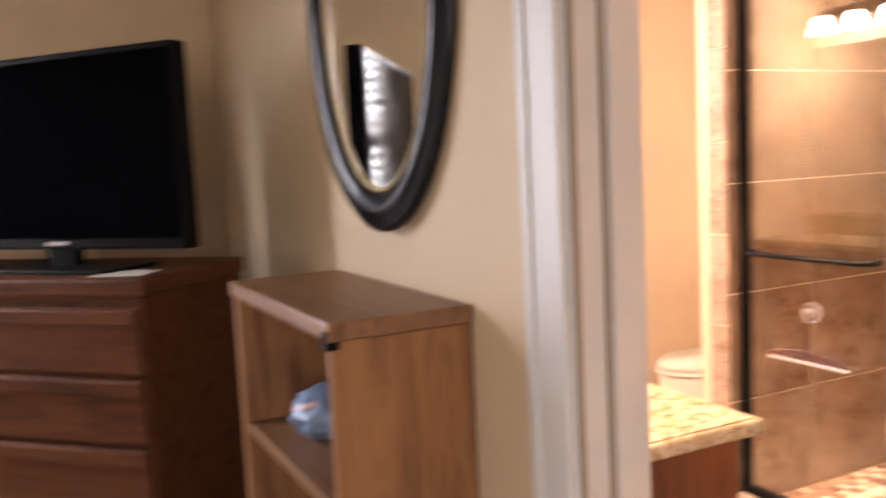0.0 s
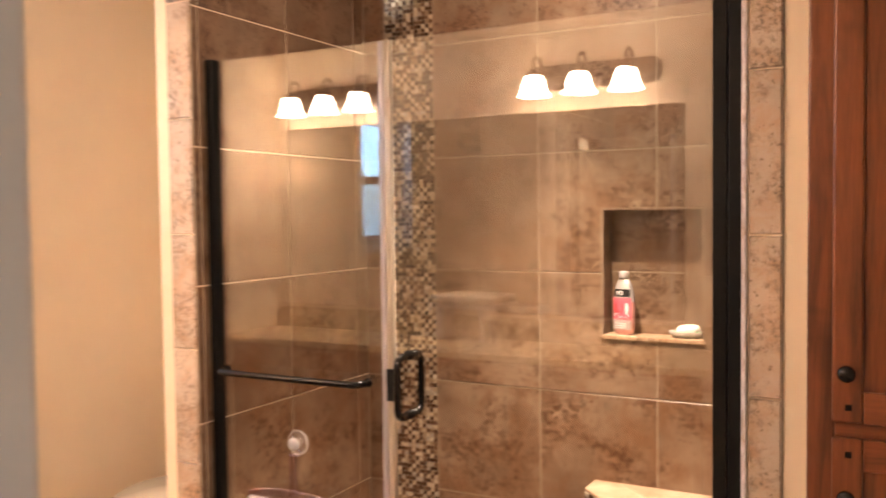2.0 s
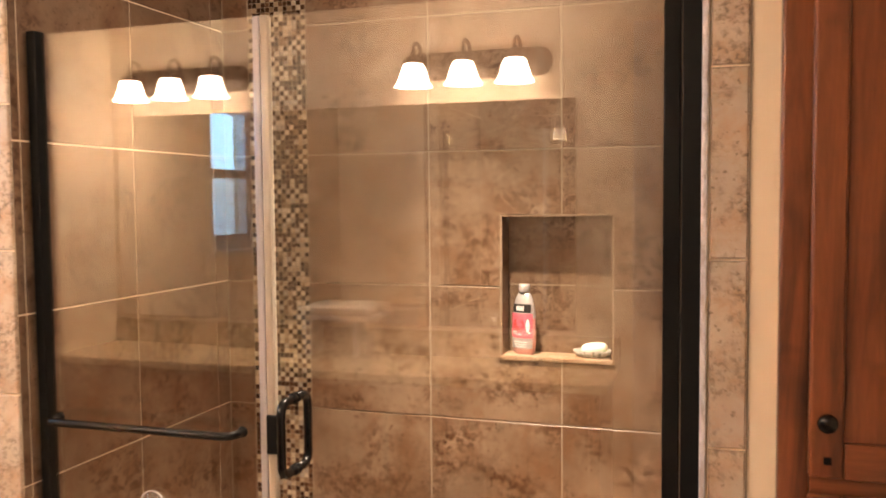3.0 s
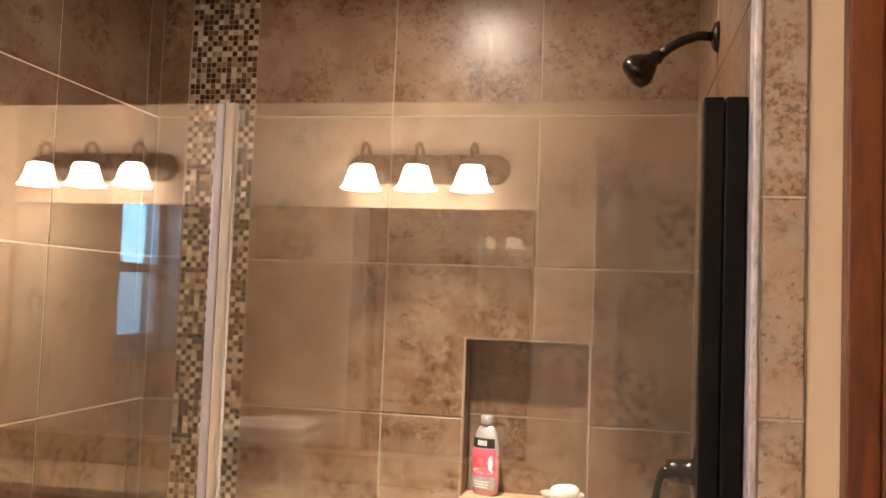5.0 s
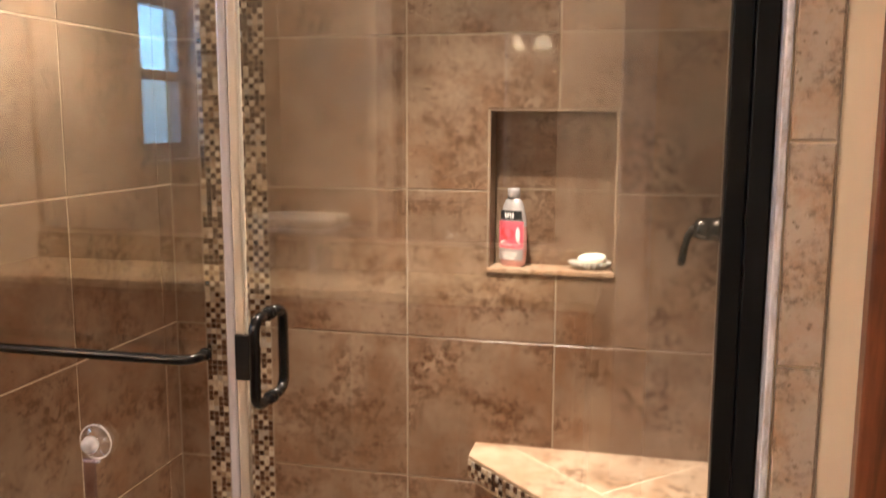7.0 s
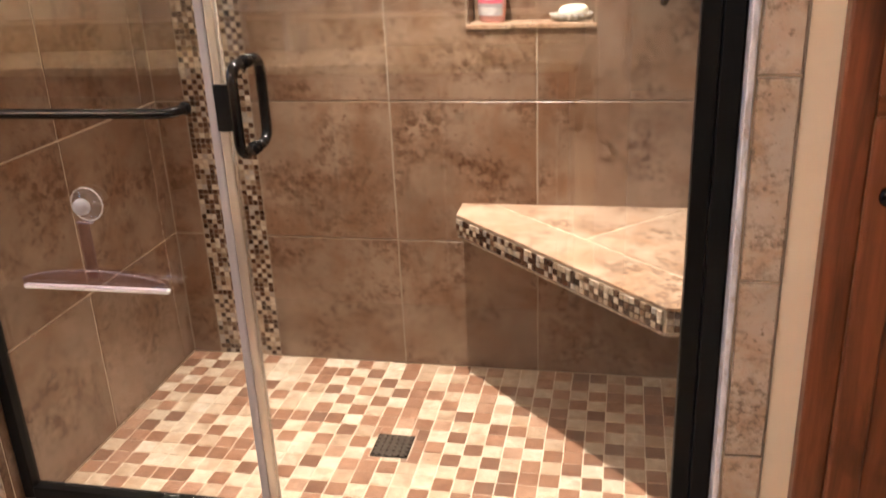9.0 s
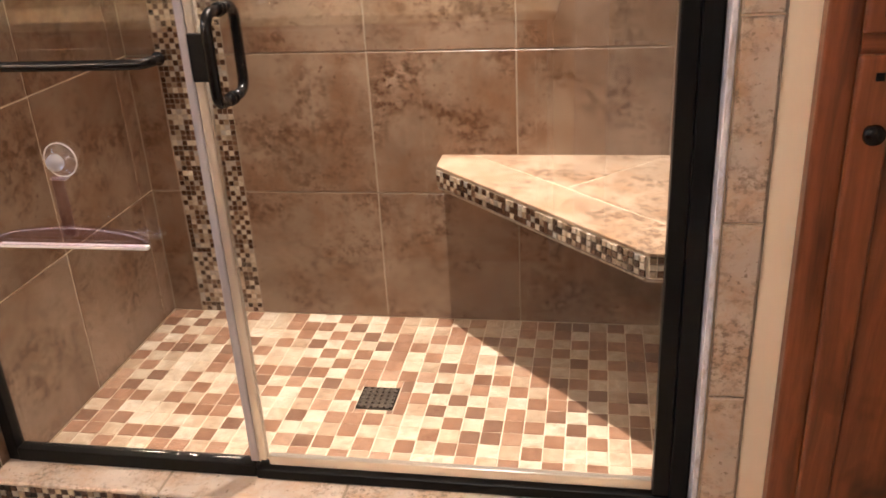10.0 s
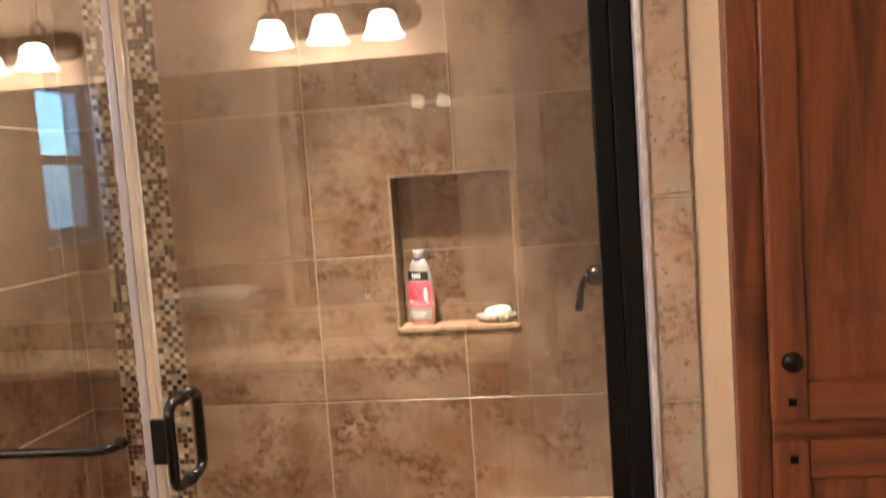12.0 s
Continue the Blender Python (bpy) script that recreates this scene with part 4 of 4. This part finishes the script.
tv = thing("television", chest_m @ pose(-0.378, 0.159, CH, 0, 0, -5), "black flat-screen television, switched off, on the chest", "television")
part("casing", box(-0.43, 0.43, 0.0, 0.05, 0.055, 0.565, 0.006), PLASTIC_MATT, tv)
part("screen", box(-0.413, 0.413, -0.004, -0.0005, 0.085, 0.548), PLASTIC_DARK, tv, "dark glossy screen")
part("neck", box(-0.05, 0.05, 0.01, 0.04, 0.012, 0.0545), PLASTIC_MATT, tv)
part("foot", box(-0.24, 0.24, -0.09, 0.11, 0.0, 0.0115, 0.005), PLASTIC_MATT, tv)
part("badge", box(-0.035, 0.035, -0.0035, -0.0005, 0.066, 0.076), SILVER_LABEL, tv, "small grey badge")
remote = tagged(obj("remote_control", box(-0.02, 0.02, -0.08, 0.08, 0.0005, 0.018, 0.005), PLASTIC_MATT), "black remote control lying on the chest", "remote control")
remote.matrix_basis = chest_m @ pose(-0.72, 0.04, CH, 0, 0, 70)
note = tagged(obj("paper", box(-0.07, 0.07, -0.045, 0.045, 0.0005, 0.004, 0.001, 1), PAPER), "small stack of white paper on the chest", "paper")
note.matrix_basis = chest_m @ pose(-0.10, 0.07, CH, 0, 0, 8)

# ---- tiles, last ----
SLABS = {}


def slab(name, w, h, t, material, parent, m, c=0.001):
    """A thin tile of w by h with a chamfered face, shared between alike pieces; it lies in its own x, y and is t thick along z."""
    key = (round(w, 4), round(h, 4), t, material.name)
    if key not in SLABS:
        me = bpy.data.meshes.new(name)
        v = []
        for z, k in ((0.0, 0.0), (t - c, 0.0), (t, c)):
            a, b2 = w / 2 - k, h / 2 - k
            v += [(-a, -b2, z), (a, -b2, z), (a, b2, z), (-a, b2, z)]
        f = [(8, 9, 10, 11)]
        for s in (0, 4):
            f += [(s + i, s + (i + 1) % 4, s + 4 + (i + 1) % 4, s + 4 + i) for i in range(4)]
        me.from_pydata(v, [], f)
        me.materials.append(material)
        SLABS[key] = me
    ob = new(name, SLABS[key])
    ob.parent = parent
    ob.matrix_basis = m
    return ob


def joined(name, cells, t, material, parent, m, c=0.001):
    """Many small pieces too small to pick apart, as one mesh. cells: x, y, w, h."""
    v, f = [], []
    for x, y, w, h in cells:
        n = len(v)
        for z, k in ((0.0, 0.0), (t - c, 0.0), (t, c)):
            a, b2 = w / 2 - k, h / 2 - k
            v += [(x - a, y - b2, z), (x + a, y - b2, z), (x + a, y + b2, z), (x - a, y + b2, z)]
        f.append((n + 8, n + 9, n + 10, n + 11))
        for s in (n, n + 4):
            f += [(s + i, s + (i + 1) % 4, s + 4 + (i + 1) % 4, s + 4 + i) for i in range(4)]
    me = bpy.data.meshes.new(name)
    me.from_pydata(v, [], f)
    me.materials.append(material)
    ob = new(name, me)
    ob.parent = parent
    ob.matrix_basis = m
    return tagged(ob, kind="stuff")


rng = random.Random(7)
PITCH, GAP, TT = 0.41, 0.0045, 0.008
ON_BACK = lambda x, z: pose(x, TT, z, 90)
ON_LEFT = lambda y, z: Matrix.Translation((LEFT_X - TT, y, z)) @ Matrix(((0, 0, 1, 0), (1, 0, 0, 0), (0, 1, 0, 0), (0, 0, 0, 1)))
ON_RIGHT = lambda y, z: Matrix.Translation((RIGHT_X + TT, y, z)) @ Matrix(((0, 0, -1, 0), (-1, 0, 0, 0), (0, 1, 0, 0), (0, 0, 0, 1)))
STRIP = (-0.617, -0.4116)
rows_z = [(k * PITCH, min(CEIL_Z, (k + 1) * PITCH)) for k in range(6)]
cols_x = [(LEFT_X, STRIP[0]), (STRIP[1], 0.0), (0.0, 0.41), (0.41, 0.82)]
for z0, z1 in rows_z:
    for x0, x1 in cols_x:
        a0, a1, c0, c1 = x0 + GAP / 2, x1 - GAP / 2, z0 + GAP / 2, z1 - GAP / 2
        if a1 > NICHE[0] and a0 < NICHE[1] and c1 > NICHE[2] and c0 < NICHE[3]:
            xs = (a0, NICHE[0] - 0.004) if x0 < NICHE[0] else (NICHE[1] + 0.004, a1)
            zs = (c0, NICHE[2] - 0.0065) if z0 < NICHE[2] else (NICHE[3] + 0.004, c1)
            ex, ez = (a1 if x0 < NICHE[0] else a0), (c1 if z0 < NICHE[2] else c0)
            ox, oz = (xs[1], zs[1]) if z0 < NICHE[2] else (xs[1], zs[0])
            ox = xs[1] if x0 < NICHE[0] else xs[0]
            fx = a0 if x0 < NICHE[0] else a1
            fz = c0 if z0 < NICHE[2] else c1
            poly = [(fx, fz), (ex, fz), (ex, oz), (ox, oz), (ox, ez), (fx, ez)]
            t = part("tile", prism([(u, w) for u, w in poly], 0.0, TT, 0.0012), TILE, wall_back)
            t.matrix_basis = pose(0, TT, 0, 90)
        else:
            slab("tile", a1 - a0, c1 - c0, TT, TILE, wall_back, ON_BACK((a0 + a1) / 2, (c0 + c1) / 2))
for z0, z1 in rows_z:
    h = z1 - z0 - GAP
    for y0, y1 in ((-0.905, -0.878), (-0.878, -0.468), (-0.468, -0.07), (-0.07, 0.0)):
        if y1 - y0 > 0.02:
            slab("tile", y1 - y0 - GAP, h, TT, TILE, wall_left, ON_LEFT((y0 + y1) / 2, (z0 + z1) / 2))
    for y0, y1 in ((-0.905, -0.82), (-0.82, -0.41), (-0.41, 0.0)):
        slab("tile", y1 - y0 - GAP, h, TT, TILE, wall_right, ON_RIGHT((y0 + y1) / 2, (z0 + z1) / 2))
# trim columns on the two ends of the opening
edges = [0.023 + k * 0.34 for k in range(8)]
for z0, z1 in zip([-0.02] + edges, edges):
    if z1 > CEIL_Z:
        z1 = CEIL_Z
    if z1 - z0 < 0.03:
        continue
    slab("trim_tile", 0.064, z1 - z0 - 0.004, 0.008, TRIM_TILE, wall_right, pose(RIGHT_X + 0.046, -0.905, (z0 + z1) / 2, 90), 0.003)
    slab("trim_tile", 0.092, z1 - z0 - 0.004, 0.008, TRIM_TILE, wall_left, pose(LEFT_X - 0.048, -0.905, (z0 + z1) / 2, 90), 0.003)
# brown bead carries the shade of the trim's rounded edge as colour
part("trim_edge_shade", box(RIGHT_X + 0.0785, RIGHT_X + 0.0815, -0.9105, -0.9055, 0.0, CEIL_Z, 0.002, 1), STRIP_BROWN, wall_right, "thin brown bead painted as the shade along the trim edge")
part("edge_profile", box(RIGHT_X - 0.0012, RIGHT_X + 0.0100, -0.9155, -0.866, 0.0, CEIL_Z, 0.003), ALUMINIUM, wall_right, "slim pale metal edge profile")
# curb top tiles and face mosaic
for x0, x1 in ((LEFT_X, -0.30), (-0.30, 0.11), (0.11, 0.52), (0.52, RIGHT_X)):
    slab("curb_tile", x1 - x0 - 0.003, 0.134, 0.008, TRIM_TILE, curb, pose((x0 + x1) / 2, -0.867, 0.0515), 0.003)
S = 0.0158


def dark(i, j, odd, even):
    """Whether a mosaic piece is a dark one: loosely chequered."""
    return int(rng.random() < (odd if (i + j) % 2 else even))


def spread_joined(name, cells, t, kinds, parent, m, c):
    for k in (0, 1):
        joined(name, [x[:4] for x in cells if x[4] == k], t, kinds[k], parent, m, c)


spread_joined("mosaic_strip", [(LEFT_X + S * (i + 0.5), 0.046 - S * (j + 0.5), 0.0138, 0.0138, dark(i, j, 0.75, 0.22)) for i in range(96) for j in range(4)], 0.004, SMALL_RESTS, curb, pose(0, -0.925, 0, 90), 0.001)
# vertical mosaic strip on the back wall
far = []
for i in range(13):
    for j in range(154):
        x, z, k = STRIP[0] + S * (i + 0.5), S * (j + 0.5), dark(i, j, 0.78, 0.26)
        if 64 <= j < 87:
            slab("mosaic_piece", 0.0144, 0.0144, 0.006, SMALL_PIECES[k], wall_back, pose(x, 0.007, z, 90), 0.0006)
        else:
            far.append((x, z, 0.0144, 0.0144, k))
spread_joined("mosaic_rest", far, 0.006, SMALL_RESTS, wall_back, pose(0, 0.007, 0, 90), 0.0006)
# mosaic on the bench's edge
run = math.hypot(0.538, 0.548)
lean = math.degrees(math.atan2(-0.548, 0.538))
for i in range(int(run / S)):
    for j in range(3):
        u = (i + 0.5) * S / run
        slab("mosaic_piece", 0.0138, 0.0138, 0.005, SMALL_PIECES[dark(i, j, 0.7, 0.2)], bench, Matrix.Translation((0.199 + 0.538 * u, -0.1015 - 0.548 * u, BZ - 0.018 - S * j)) @ pose(0, 0, 0, 90, 0, lean), 0.001)
for j in range(3):
    for i in range(5):
        slab("mosaic_piece", 0.0138, 0.0138, 0.005, SMALL_PIECES[dark(i, j, 0.7, 0.2)], bench, pose(0.744 + S * i, -0.6425, BZ - 0.018 - S * j, 90), 0.001)
    for i in range(5):
        slab("mosaic_piece", 0.0138, 0.0138, 0.005, SMALL_PIECES[dark(i, j, 0.7, 0.2)], bench, pose(0.2035, -0.012 - S * i, BZ - 0.018 - S * j, 90, 0, -90), 0.001)
# shower floor mosaic
P2 = 0.0511
DRAIN_HALF = 0.0525


def round_drain(u0, u1, w0, w1):
    """What is left of a floor piece once the drain's square is cut out of it, as rectangles."""
    a, c, e, g = 0.072 - DRAIN_HALF, 0.072 + DRAIN_HALF, -0.445 - DRAIN_HALF, -0.445 + DRAIN_HALF
    rest = [(u0, min(u1, a), w0, w1), (max(u0, c), u1, w0, w1)]
    v0, v1 = max(u0, a + 0.001), min(u1, c - 0.001)
    rest += [(v0, v1, w0, min(w1, e)), (v0, v1, max(w0, g), w1)]
    return [r for r in rest if r[1] - r[0] > 0.004 and r[3] - r[2] > 0.004]


far = []
for i in range(30):
    for j in range(16):
        x, y, k = LEFT_X + P2 * (i + 0.5), -P2 * (j + 0.5), dark(i, j, 0.76, 0.19)
        low = max(y - 0.0242, -0.798)
        if y + 0.0242 - low < 0.01:
            continue
        if abs(x - 0.072) < DRAIN_HALF + 0.0242 and abs(y + 0.445) < DRAIN_HALF + 0.0242:
            for u0, u1, w0, w1 in round_drain(x - 0.0242, x + 0.0242, low, y + 0.0242):
                slab("floor_tile", u1 - u0, w1 - w0, 0.006, FLOOR_PIECES[k], shower_floor, pose((u0 + u1) / 2, (w0 + w1) / 2, -0.006), 0.001)
            continue
        cut = (x, (low + y + 0.0242) / 2, 0.0484, y + 0.0242 - low)
        if i >= 11:
            slab("floor_tile", cut[2], cut[3], 0.006, FLOOR_PIECES[k], shower_floor, pose(x + rng.uniform(-0.0006, 0.0006), cut[1], -0.006 + rng.uniform(0, 0.0004), 0, 0, rng.uniform(-0.5, 0.5)), 0.0012)
        else:
            far.append((*cut, k))
spread_joined("floor_tile_rest", far, 0.006, FLOOR_RESTS, shower_floor, pose(0, 0, -0.006), 0.0012)
